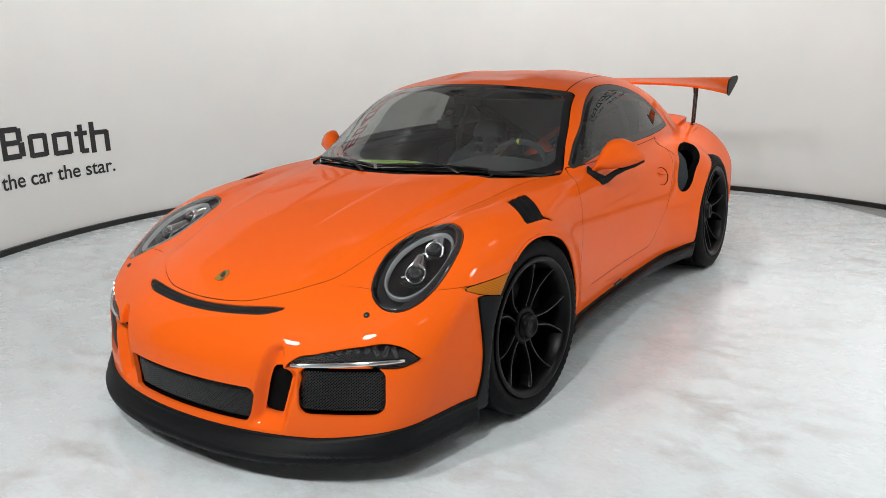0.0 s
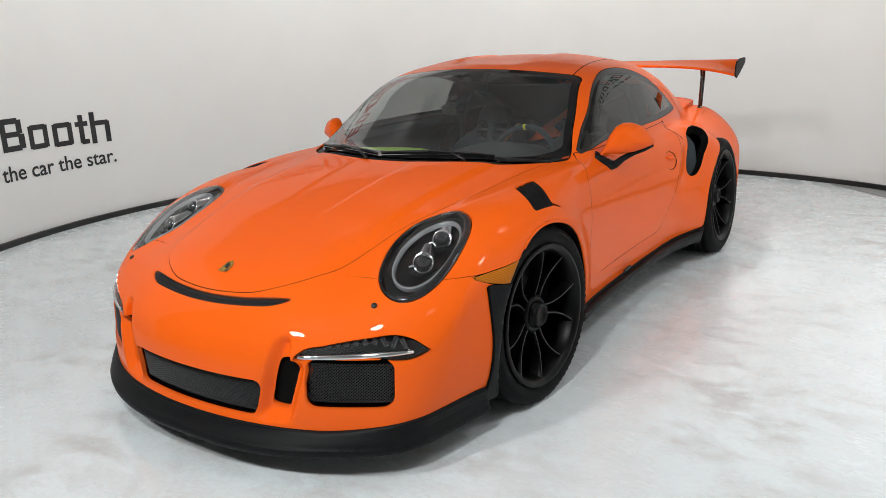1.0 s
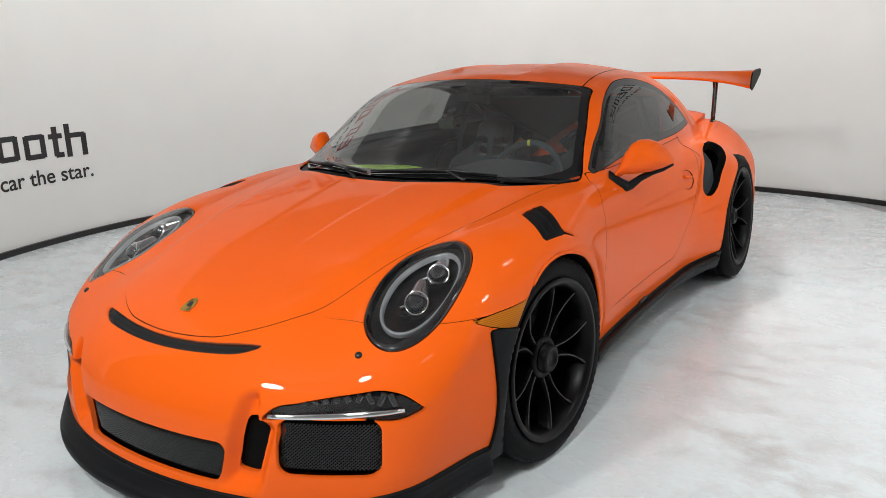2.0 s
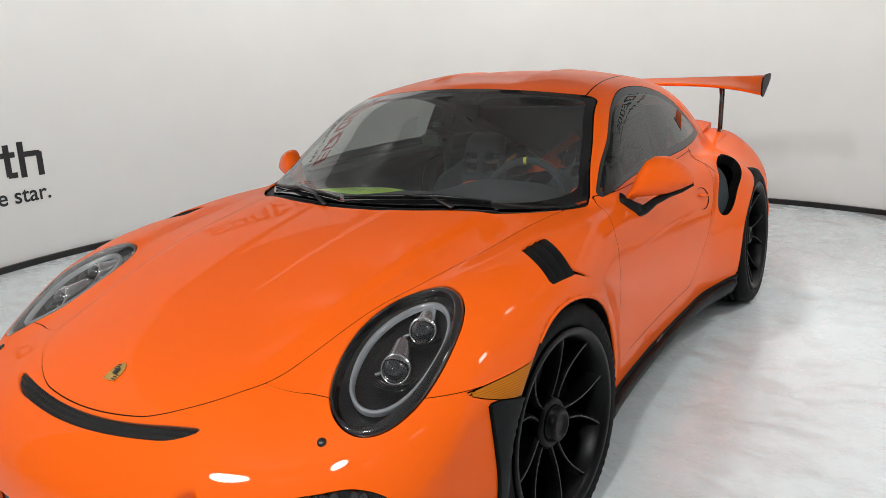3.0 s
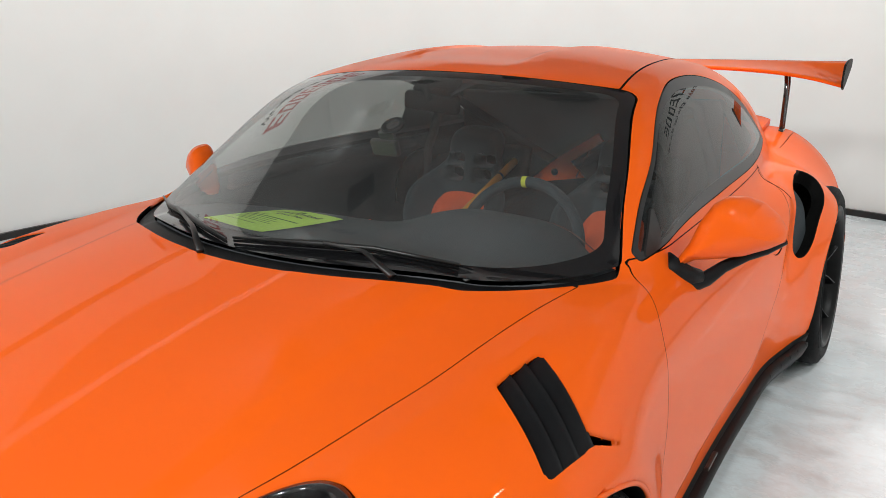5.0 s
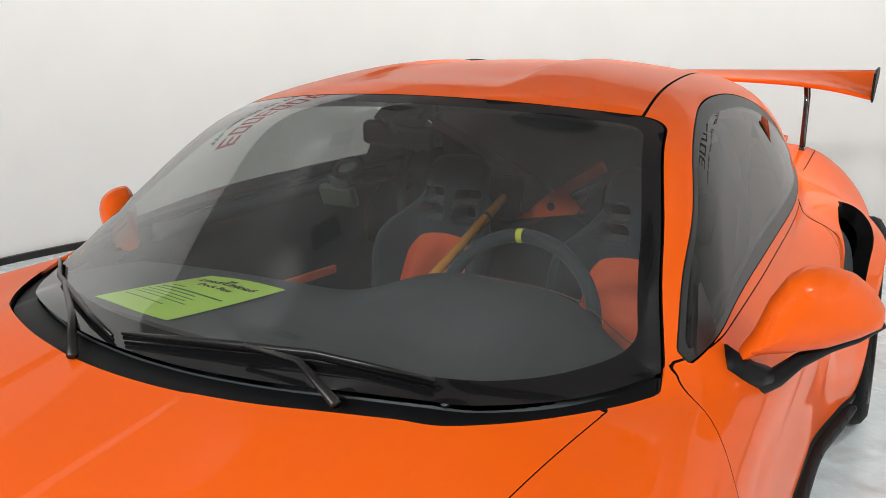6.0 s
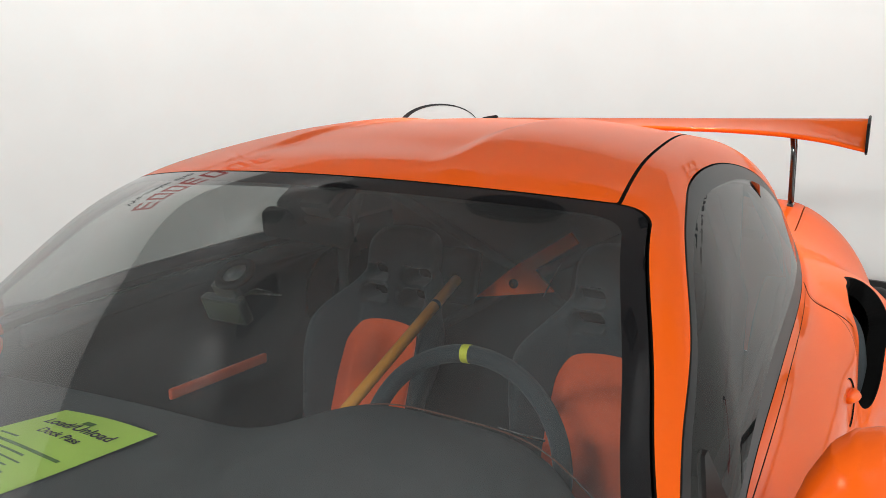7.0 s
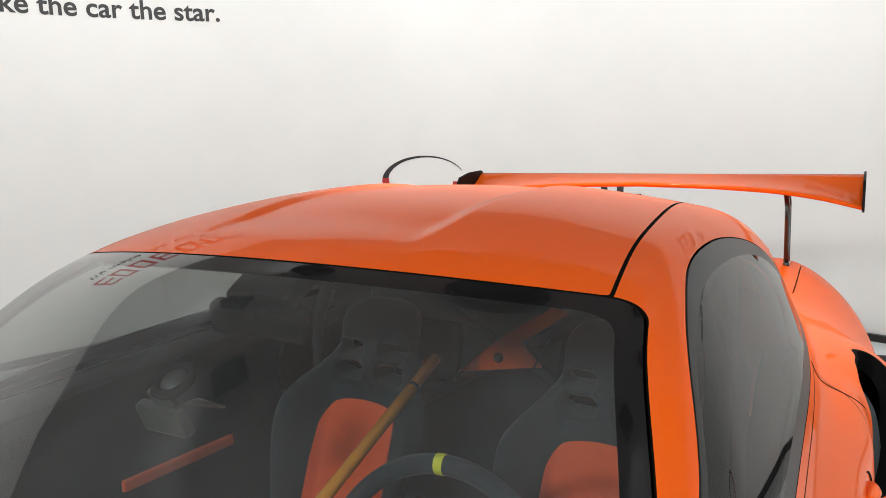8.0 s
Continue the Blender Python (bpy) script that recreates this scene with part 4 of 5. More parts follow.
def slot_point(x, s, up):
    """A point of the outlet's face: x across, s from its front edge to its rear one."""
    i = min(max((x + 0.39) / 0.78 * 26, 0), 25.999)
    k = int(i)
    z = [zs_[k][j] * (1 - i + k) + zs_[k + 1][j] * (i - k) for j in (0, 1)]
    return x, -0.863 + 0.42 * x * x + 0.034 * s, z[0] * (1 - s) + z[1] * s - 0.010 + up


V, F = [], []
for k in range(-46, 47):
    for sg in (1, -1):
        pts = [slot_point(0.0082 * k + sg * 0.012 * (s - 0.5), s, 0.001 * sg) for s in (-0.1, 0.5, 1.1)]
        if abs(pts[0][0]) < 0.372 and abs(pts[2][0]) < 0.372:
            v, f = tube_data(pts, 0.0012, 4, 1.0, (0, 0, 1), False)
            F += [tuple(i + len(V) for i in ff) for ff in f]
            V += v
tagged(mesh_object("slot_mesh", V, F, INK, ns, "fine dark wire mesh"), kind="stuff")
vent_obs = []
for half in halves(vents):
    v0 = panel("wing_vent", pushed(half, 0.030), MATTE, car, 0.0, "black slatted wing vent")
    vent_obs.append(v0)
for k in range(3):                               # sloping slats that overlap like scales
    us, ws_ = np.linspace(-0.098, 0.098, 13), np.linspace(-0.0185, 0.0185, 5)
    U, W = np.meshgrid(us, ws_, indexing="ij")
    vv = W + 0.036 * (k - 1) - 0.005
    uu = U - 0.6 * vv
    A, Y = 0.798 + 0.78 * uu + 0.62 * vv, 0.100 - 0.62 * uu + 0.78 * vv
    Z = np.array(tops(A.ravel(), Y.ravel())).reshape(A.shape) - 0.003 - 0.38 * (0.0185 - W)
    n = A.size
    verts = [(float(A.flat[i]), float(Y.flat[i]), float(Z.flat[i]) - d) for d in (0.0, 0.003) for i in range(n)]
    faces = [(i * 5 + j, i * 5 + j + 1, i * 5 + j + 6, i * 5 + j + 5) for i in range(12) for j in range(4)]
    faces += [tuple(q + n for q in reversed(f)) for f in faces]
    for i in range(12):
        for j in (0, 4):
            faces.append((i * 5 + j, i * 5 + j + 5, n + i * 5 + j + 5, n + i * 5 + j))
    sided("slat", verts, faces, PLASTIC, vent_obs)
for half in halves(ducts):
    d = panel("air_duct", pushed(half, 0.09), MATTE, car, 0.0, "black side air intake")
    edge, _ = cut(half, lambda x, y, z: -(f_duct(x, y, z) + 0.003))
    panel("duct_edge", pushed(edge, 0.001), MATTE, d, 0.09, "black edge trim")
for half in halves(handles):
    panel("door_handle", pushed(half, 0.003), PAINT, car, 0.010)
grip = []
for k in range(9):
    y = 1.560 + 0.110 * k / 8
    z = 0.722 - 0.15 * (y - 1.615)
    lo, hi = 0.6, 1.1
    for _ in range(30):
        m = (lo + hi) / 2
        lo, hi = (m, hi) if form(np.array([m]), np.array([y]), np.array([z]))[0] < 0 else (lo, m)
    grip.append((lo + 0.001 + 0.006 * math.sin(math.pi * k / 8), y, z))
v, f = tube_data(grip, [0.008 + 0.006 * math.sin(math.pi * k / 8) for k in range(9)], 10, 0.6)
sided("handle_grip", v, f, PAINT, (car, car))


lip_reach = spline([(0.0, 0.036), (0.25, 0.042), (0.5, 0.042), (0.7, 0.032), (0.9, 0.014)])


def f_lip(x, y, z):
    a = np.abs(x)
    corner = step(0.15, 0.85, a)
    low = step(0.165 + 0.035 * corner, 0.10 + 0.03 * corner, z)
    f = smax(hull(a, y, np.maximum(z, 0.16)) - 0.008 * (1 - low) - lip_reach(a) * low - 0.006 * step(0.128, 0.118, z), z - 0.172 - 0.035 * step(0.5, 0.9, a), 0.015)
    return smax(smax(f, 0.082 + 0.016 * step(0.15, 0.85, a) - z, 0.02), y + 0.36, 0.02)


lip = skin(f_lip, (0, -1.05, 0.05), (1.0, -0.30, 0.26), 0.009, True)
panel("front_lip", lip, PLASTIC, car, 0.0, "satin black front splitter lip")


def f_skirt(x, y, z):
    a = np.abs(x)
    f = smax(a - half_width(y) - 0.012 + 0.4 * np.maximum(0.21 - z, 0), 0.72 - a, 0.01)
    f = smax(f, z - 0.230, 0.010)
    f = smax(f, 0.192 - 0.03 * step(1.2, 1.8, y) - z, 0.012)
    return smax(f, np.maximum(0.36 - y, y - 2.06), 0.02)


skirt = skin(f_skirt, (0.6, 0.3, 0.08), (1.0, 2.15, 0.5), 0.014)
panel("side_skirt", skirt, PLASTIC, car, 0.0, "satin black sill skirt")
panel("side_skirt", (skirt[0] * (-1, 1, 1), skirt[1] * (-1, 1, 1), skirt[2][:, ::-1]), PLASTIC, car, 0.0, "satin black sill skirt")


def wheel(name, radius, rim_r, width, outer, centre_in):
    """Wheel with its outer face towards +x; the origin in the middle of the tyre."""
    w = new(name)
    w.parent = car
    tagged(w, "black ten-spoke centre-lock wheel")
    h = width / 2
    prof = [(rim_r - 0.004, -h * 0.86), (rim_r + 0.02, -h * 0.97), (radius - 0.035, -h), (radius - 0.008, -h * 0.9), (radius, -h * 0.78)]
    for k in range(-3, 4):                       # tread with grooves
        c = k * h * 0.21
        prof += [(radius, c - h * 0.085), (radius, c + h * 0.085), (radius - 0.006, c + h * 0.087), (radius - 0.006, c + h * 0.122)] if k < 3 else [(radius, c - h * 0.085)]
    prof += [(radius, h * 0.78), (radius - 0.008, h * 0.9), (radius - 0.035, h), (rim_r + 0.02, h * 0.985), (rim_r + 0.006, h * 0.93), (rim_r - 0.004, h * 0.86)]
    v, f = lathe_data(prof, 72)
    mesh_object("tyre", v, f, RUBBER, w, "black low-profile tyre")
    V, F = [], []                                # tread blocks on both shoulders
    for i in range(72):
        for side in (-1, 1):
            a = 2 * math.pi * (i + 0.25 * side) / 72
            bm = box_bm(0.018, 0.022, 0.004, 0.0, pose(side * h * 0.85, 0, radius - 0.0085, 0, side * 24, side * 8))
            q = Matrix.Rotation(a, 4, "X")
            bm.verts.index_update()
            F += [tuple(v.index + len(V) for v in f.verts) for f in bm.faces]
            V += [q @ v.co for v in bm.verts]
            bm.free()
    tagged(mesh_object("tread", V, F, RUBBER, w, "black shoulder tread blocks", False), kind="stuff")
    for k0, count in ((20, 8), (110, 9), (200, 8), (290, 9)):   # raised lettering on the sidewall, as bars
        for k in range(count):
            a = math.radians(k0 + 5.2 * k)
            rm, hh = rim_r + (radius - rim_r) * 0.52, (radius - rim_r) * (0.20 if k % 3 else 0.14)
            bm = box_bm(0.004, 0.016, hh, 0.0012, Matrix.Rotation(a, 4, "X") @ pose(h * 0.985, 0, rm), 1)
            part("sidewall_bar", bm, RUBBER, w)
    e = outer
    prof = [(rim_r + 0.008, e), (rim_r + 0.004, e + 0.006), (rim_r - 0.010, e + 0.004), (rim_r - 0.022, e - 0.012), (rim_r - 0.03, e - 0.05), (rim_r - 0.035, -h * 0.8), (rim_r - 0.01, -h * 0.86), (rim_r + 0.002, e - 0.02)]
    v, f = lathe_data(prof, 72)
    mesh_object("rim", v, f, RIM, w, "satin black alloy rim")
    for i in range(10):
        a = math.radians(36 * i + 14)
        ca, sa = math.cos(a), math.sin(a)
        verts, faces, ridge = [], [], []
        for j in range(9):
            s = j / 8
            r = 0.058 + (rim_r - 0.018 - 0.058) * s
            xx = centre_in + (e - 0.012 - centre_in) * (0.25 + 0.75 * s ** 1.6) - 0.02 * (1 - s) 
            wd = 0.004 + 0.007 * (1 - s) ** 2 + 0.006 * s ** 6
            dp = 0.044
            tw = 0.02 * math.sin(math.pi * s) * (1 if i % 2 else -1)
            ridge.append((xx + 0.0005, r * ca - tw * sa, r * sa + tw * ca))
            for u, d in ((-wd - 0.006, -dp), (-wd, -0.010), (-wd * 0.5, 0), (wd * 0.5, 0), (wd, -0.010), (wd + 0.006, -dp)):
                t = u + tw
                verts.append((xx + d, r * ca - t * sa, r * sa + t * ca))
        for j in range(8):
            for k in range(6):
                faces.append((j * 6 + k, j * 6 + (k + 1) % 6, (j + 1) * 6 + (k + 1) % 6, (j + 1) * 6 + k))
        spoke = mesh_object("spoke", verts, faces, RIM, w, smooth=False)
        v, f = tube_data(ridge, 0.0017, 6, 1.0, (1, 0, 0.01))
        mesh_object("spoke_edge", v, f, EDGE, spoke, "pale machined edge")
    c = centre_in
    v, f = lathe_data([(0.0, c - 0.05), (0.07, c - 0.05), (0.074, c - 0.012), (0.066, c - 0.002), (0.052, c), (0.052, c - 0.006), (0.047, c - 0.006), (0.047, c + 0.018), (0.040, c + 0.024), (0.030, c + 0.024), (0.027, c + 0.017), (0.0, c + 0.019)], 36, False)
    mesh_object("hub", v, f, RIM, w, "black centre-lock nut")
    v, f = lathe_data([(0.07, -0.03), (rim_r - 0.075, -0.03), (rim_r - 0.075, 0.0), (0.07, 0.0)], 48)
    mesh_object("brake_disc", v, f, STEEL, w, "dark brake disc")
    bm = box_bm(0.07, 0.09, 0.22, 0.02, pose(-0.01, rim_r - 0.10, 0.0))
    part("brake_caliper", bm, MATTE, w, "dark brake caliper", True)
    return w


front = wheel("front_wheel", 0.347, 0.268, 0.265, 0.130, 0.092)
front.matrix_basis = pose(0.770, *WF, 0, -1.5, -4.7)                # steered a little to the left
copy_thing(front, pose(-0.770, *WF, 0, -1.5, 175.3))
rear = wheel("rear_wheel", 0.364, 0.281, 0.325, 0.158, 0.105)
rear.matrix_basis = pose(0.790, *WR, 0, -2.5, 0)
copy_thing(rear, pose(-0.790, *WR, 0, -2.5, 180))


# rolled lips of the wheel arches
def arch_lip(centre, radius, a0, a1):
    pts = []
    for k in range(57):
        an = math.radians(a0 + (a1 - a0) * k / 56)
        y, z = centre[0] + radius * math.cos(an), centre[1] + radius * math.sin(an)
        xs = np.linspace(0.70, 1.0, 601)
        out = lower(xs, np.full(601, y), np.full(601, z))
        pts.append((float(xs[int(np.argmax(out > 0))]) - 0.004, y, z))
    v, f = tube_data(pts, 0.0048, 8)
    sided("arch_lip", v, f, PAINT, (car, car))


arch_lip(WF, 0.3605, -20, 121)
arch_lip(WR, 0.3725, -20, 197)


# rear wing
SPAN = 0.812


lead_z = spline([(0.0, 1.158), (0.38, 1.146), (0.56, 1.131), (0.69, 1.110), (0.812, 1.080)])


def wing_section(x):
    """Closed section of the blade: (y, z) points."""
    y0, y1 = 3.165, 3.385
    z0, z1 = float(lead_z(abs(x))), 1.186
    pts = []
    for k in range(25):
        s = k / 12
        u, th = (s, 0.006) if s <= 1 else (2 - s, -0.009)
        t = th * math.sin(math.pi * min(max(u, 0), 1) ** 0.6) + 0.005 * (1 if s <= 1 else -1) * (1 - u)
        pts.append((y0 + (y1 - y0) * u, z0 + (z1 - z0) * u ** 1.4 - 0.025 * u * (1 - u) + t))
    return pts


xs = np.linspace(-SPAN, SPAN, 41)
wv, wf = [], []
for x in xs:
    wv += [(float(x), y, z) for y, z in wing_section(x)]
for i in range(40):
    for j in range(25):
        k = (j + 1) % 25
        wf.append((i * 25 + j, i * 25 + k, (i + 1) * 25 + k, (i + 1) * 25 + j))
wing = new("rear_wing")
wing.parent = car
tagged(wing, "tall orange rear wing on black struts")
mesh_object("blade", wv, wf, PAINT, wing)
for s in (1, -1):
    bm = bmesh.new()
    outline = [(3.125, 1.090), (3.140, 1.072), (3.175, 1.062), (3.23, 1.082), (3.31, 1.118), (3.390, 1.158), (3.402, 1.172), (3.398, 1.194), (3.38, 1.199), (3.25, 1.196), (3.16, 1.180), (3.135, 1.150)]
    vs = [bm.verts.new((s * SPAN, y, z)) for y, z in outline]
    f = bm.faces.new(vs)
    ex = bmesh.ops.extrude_face_region(bm, geom=[f])
    bmesh.ops.translate(bm, vec=(s * 0.009, 0, 0), verts=[v for v in ex["geom"] if isinstance(v, bmesh.types.BMVert)])
    bmesh.ops.bevel(bm, geom=[e for e in bm.edges], offset=0.0025, segments=2, affect="EDGES")
    part("end_plate", bm, PLASTIC, wing, "dark grey end plate")
    for rod in ([(3.240, 1.122), (3.232, 1.07), (3.175, 0.83)], [(3.318, 1.135), (3.285, 1.08), (3.215, 0.83)]):
        v, f = tube_data([(s * (0.556 + 0.008 * k), y, z) for k, (y, z) in enumerate(rod)], 0.0075, 8, 1.3, (1, 0, 0))
        mesh_object("strut", v, f, GLOSS, wing, "slim black strut")
    bm = box_bm(0.020, 0.085, 0.022, 0.006, pose(s * 0.556, 3.278, 1.128, 14, 0, 0))
    part("strut_head", bm, GLOSS, wing, "black strut head")
    bm = box_bm(0.024, 0.06, 0.05, 0.008, pose(s * 0.572, 3.195, 0.842))
    part("strut_foot", bm, GLOSS, wing, "black strut foot")
# ducktail between the struts
verts, faces = [], []
for i in range(25):
    x = -0.50 + 1.0 * i / 24
    e = abs(x) / 0.50
    for y, z in ((2.96, 0.83), (2.99, 0.872), (3.05, 0.900), (3.14, 0.918), (3.26, 0.936), (3.33, 0.946), (3.342, 0.940), (3.33, 0.915), (3.28, 0.82), (2.98, 0.79)):
        verts.append((x, y - 0.06 * e ** 4 * step(2.9, 3.3, y), z - 0.022 - 0.022 * e ** 6))
for i in range(24):
    for j in range(10):
        faces.append((i * 10 + j, i * 10 + (j + 1) % 10, (i + 1) * 10 + (j + 1) % 10, (i + 1) * 10 + j))
faces += [tuple(range(10)), tuple(reversed(range(240, 250)))]
duck = mesh_object("ducktail", verts, faces, PAINT, car)
duck.data.set_sharp_from_angle(angle=radians(35))

# door mirrors
SWEEP = 0.7
MIRROR_EDGE = np.array([(0.794, 0.832), (0.791, 0.856), (0.807, 0.884), (0.824, 0.935), (0.846, 0.973), (0.868, 0.987), (0.898, 0.987), (0.935, 0.971), (0.964, 0.942), (0.982, 0.910), (0.984, 0.886),
                        (0.955, 0.870), (0.912, 0.855), (0.859, 0.849), (0.823, 0.848), (0.806, 0.838)])


def edge_distance(px, pz, loop):
    """Signed distance to a closed outline, negative inside."""
    px, pz = np.broadcast_arrays(px, pz)
    best, inside = np.full(px.shape, 9.0), np.zeros(px.shape, bool)
    for (x0, z0), (x1, z1) in zip(loop, np.roll(loop, -1, 0)):
        ex, ez = x1 - x0, z1 - z0
        s = np.clip(((px - x0) * ex + (pz - z0) * ez) / (ex * ex + ez * ez), 0, 1)
        best = np.minimum(best, np.hypot(px - x0 - s * ex, pz - z0 - s * ez))
        hitz = (z0 > pz) != (z1 > pz)
        inside ^= hitz & (px < x0 + (pz - z0) * ex / (ez if abs(ez) > 1e-9 else 1e-9))
    return np.where(inside, -best, best)


def f_mirror(x, y, z):
    v = y - 0.862 - SWEEP * (x - 0.893)
    d = edge_distance(x, z, MIRROR_EDGE)
    R = 0.062
    u = np.maximum(d + R, 0) / R
    depth = np.where(v < 0, 0.078, 0.030)
    return (np.sqrt(u ** 2.4 + np.abs(v / depth) ** 2.4 + 1e-9) - 1) * 0.035


mirror_skin = skin(f_mirror, (0.76, 0.68, 0.80), (1.03, 1.00, 1.01), 0.0075)
mirrors = []
for s, _ in SIDES:
    def flip(M):
        return M if s > 0 else (M[0] * (-1.2, 1, 0.95) + (0.243, -0.03, 0.036), M[1] * (-1, 1, 1), M[2][:, ::-1])
    mir = panel("door_mirror", flip(mirror_skin), PAINT, car, 0.0, "orange door mirror with black foot")
    mirrors.append(mir)
v, f = tube_data([(0.795, 0.775, 0.812), (0.820, 0.795, 0.797), (0.845, 0.818, 0.802), (0.873, 0.842, 0.828), (0.913, 0.872, 0.852), (0.948, 0.898, 0.866), (0.982, 0.924, 0.884)],
                 [0.024, 0.020, 0.013, 0.010, 0.009, 0.009, 0.006], 10, 1.4)
sided("lower_shell", v, f, PLASTIC, mirrors, "black lower shell")
v, f = tube_data([(0.770, 0.742, 0.846), (0.792, 0.762, 0.826), (0.815, 0.785, 0.812), (0.832, 0.805, 0.808)], [0.030, 0.028, 0.024, 0.018], 14, 0.9)
sided("mirror_foot", v, f, PLASTIC, mirrors, "black mirror foot")
# small black bar that stands in for a dark reflection on the sill
bm = box_bm(0.012, 0.085, 0.009, 0.003, pose(0.866, 0.96, 0.274, 3, 0, 0))
part("sill_reflection", bm, TRIM, car, "small dark reflection low on sill")


# ---- inside the car ----
def f_dash(x, y, z):
    a = np.abs(x)
    top = 0.876 - 0.115 * (y - 0.36) - 0.05 * a ** 2
    hump = 0.062 * np.exp(-((np.abs(x - 0.32) / 0.235) ** 4)) * step(0.50, 0.80, y)
    f = smax(z - top - hump, y - 0.80 - 0.10 * np.exp(-((x - 0.32) / 0.26) ** 4) + 0.7 * np.maximum(0.84 - z, 0), 0.05)
    f = smax(f, a - 0.70 + 0.6 * np.maximum(0.60 - y, 0) * 0.25, 0.05)
    f = smax(f, cowl_line(a) + 0.06 - y, 0.02)
    return smax(f, 0.50 - z, 0.02)


dashM = skin(f_dash, (-0.76, 0.24, 0.46), (0.76, 0.98, 0.96), 0.014)
# keep the dashboard below the glass
inside, _ = clip(dashM, form(np.abs(dashM[0][:, 0]), dashM[0][:, 1], dashM[0][:, 2]) + 0.012)
dash = panel("dashboard", inside, DASH, car, 0.0, "dark leather dashboard with hooded dials")
edge = []
for k in range(33):
    x = 0.06 + 0.54 * k / 32
    y = 0.815 + 0.085 * math.exp(-((x - 0.32) / 0.26) ** 4)
    z = 0.876 - 0.115 * (y - 0.36) - 0.05 * x * x + 0.062 * math.exp(-((abs(x - 0.32) / 0.235) ** 4)) - 0.010
    edge.append((x, y, z))
v, f = tube_data(edge, 0.0014, 5)
mesh_object("stitching", v, f, STITCH, dash, "red stitched seam")


# steering wheel
sw = new("steering_wheel")
sw.parent = car
tagged(sw, "dark suede steering wheel with yellow top mark")
SW = pose(0.318, 0.914, 0.772, 0, 0, 0) @ pose(0, 0, 0, -20, 0, 0)


def torus_arc(k0, k1, r, tube, n=12):
    verts, faces = [], []
    steps = max(2, int(abs(k1 - k0) / 4))
    for i in range(steps + 1):
        a = math.radians(k0 + (k1 - k0) * i / steps)
        for j in range(n):
            b = 2 * math.pi * j / n
            rr = r + tube * math.cos(b)
            verts.append(SW @ Vector((rr * math.sin(a), tube * 1.05 * math.sin(b), rr * math.cos(a))))
    for i in range(steps):
        for j in range(n):
            faces.append((i * n + j, i * n + (j + 1) % n, (i + 1) * n + (j + 1) % n, (i + 1) * n + j))
    return verts, faces


v, f = torus_arc(0, 360, 0.178, 0.0150)
mesh_object("wheel_rim", v, f, SUEDE, sw)
v, f = torus_arc(-6.0, -1.5, 0.178, 0.0157)
mesh_object("top_mark", v, f, YELLOW, sw, "yellow top mark")
for a in (90, -90, 180):
    s, c_ = math.sin(math.radians(a)), math.cos(math.radians(a))
    v, f = tube_data([SW @ Vector((s * r, 0.03 - 0.02 * r / 0.17, c_ * r)) for r in (0.04, 0.09, 0.13, 0.168)], [0.03, 0.022, 0.018, 0.02], 10, 0.35, SW.to_3x3() @ Vector((0, 1, 0)))
    mesh_object("wheel_spoke", v, f, GLOSS if a != 180 else SILVER, sw, "dark spoke")
v, f = lathe_data([(0.0, -0.03), (0.04, -0.028), (0.062, -0.015), (0.068, 0.01), (0.06, 0.04), (0.0, 0.04)], 28, False)
mesh_object("wheel_hub", [SW @ (pose(0, 0.01, 0, 0, 0, -90) @ Vector((-p[0], p[1], p[2]))) for p in v], f, SUEDE, sw, "padded hub")
v, f = tube_data([(0.318, 0.91, 0.76), (0.318, 0.72, 0.71)], 0.05, 16)
mesh_object("steering_column", v, f, DASH, sw, "dark column shroud")


# bucket seats
def f_seat(x, y, z):
    """Seat at the origin's x; the back leans rearwards."""
    a = np.abs(x)
    lean = 1.36 + 0.42 * np.maximum(z - 0.30, 0)
    v = y - lean
    half = 0.190 - 0.082 * step(0.74, 0.88, z) + 0.016 * np.exp(-((z - 0.70) / 0.08) ** 2) - 0.02 * np.exp(-((z - 0.50) / 0.10) ** 2)
    wing_ = (0.05 - 0.15 * step(0.09, 0.175, a)) * step(1.0, 0.72, z)          # wings come forward
    f = smax(np.abs(v - 0.03 - wing_ * 0.8) - 0.052, a - half, 0.05)
    f = smax(f, np.maximum(z - 0.985 + 0.6 * a ** 2, 0.24 - z), 0.06)
    hole = np.minimum(rbox(a - 0.062, z - 0.862, 0.040, 0.022, 0.016), rbox(a - 0.062, z - 0.806, 0.044, 0.024, 0.020))
    f = smax(f, -hole, 0.010)
    cushion = smax(smax(np.abs(y - 1.16) - 0.26, a - 0.25, 0.05), np.abs(z - 0.26 - 0.05 * step(0.12, 0.24, a) + 0.16 * (y - 1.16) - 0.02) - 0.07, 0.05)
    return smin(f, cushion, 0.03)


seat_skin = skin(f_seat, (0, 0.86, 0.12), (0.30, 1.80, 1.04), 0.013, True)
redM, restM = clip(seat_skin, smax(np.abs(seat_skin[0][:, 0]) - 0.118 + 0.05 * np.maximum(seat_skin[0][:, 2] - 0.60, 0), seat_skin[0][:, 2] - 0.745 + 1.6 * seat_skin[0][:, 0] ** 2, 0.05) + 10.0 * (seat_skin[1][:, 1] > 0.25))
seatback = new("bucket_seat")
seatback.parent = car
tagged(seatback, "dark suede bucket seat with orange centre")
panel("seat_shell", restM, SUEDE, seatback, 0.0)
panel("seat_centre", pushed(redM, -0.004), ORANGE_CLOTH, seatback, 0.0, "orange suede centre")
bm = box_bm(0.34, 0.05, 0.16, 0.03, pose(0, 1.77, 0.83, -20, 0, 0))
part("seat_back_shell", bm, MATTE, seatback, "black shell behind belt holes", True)
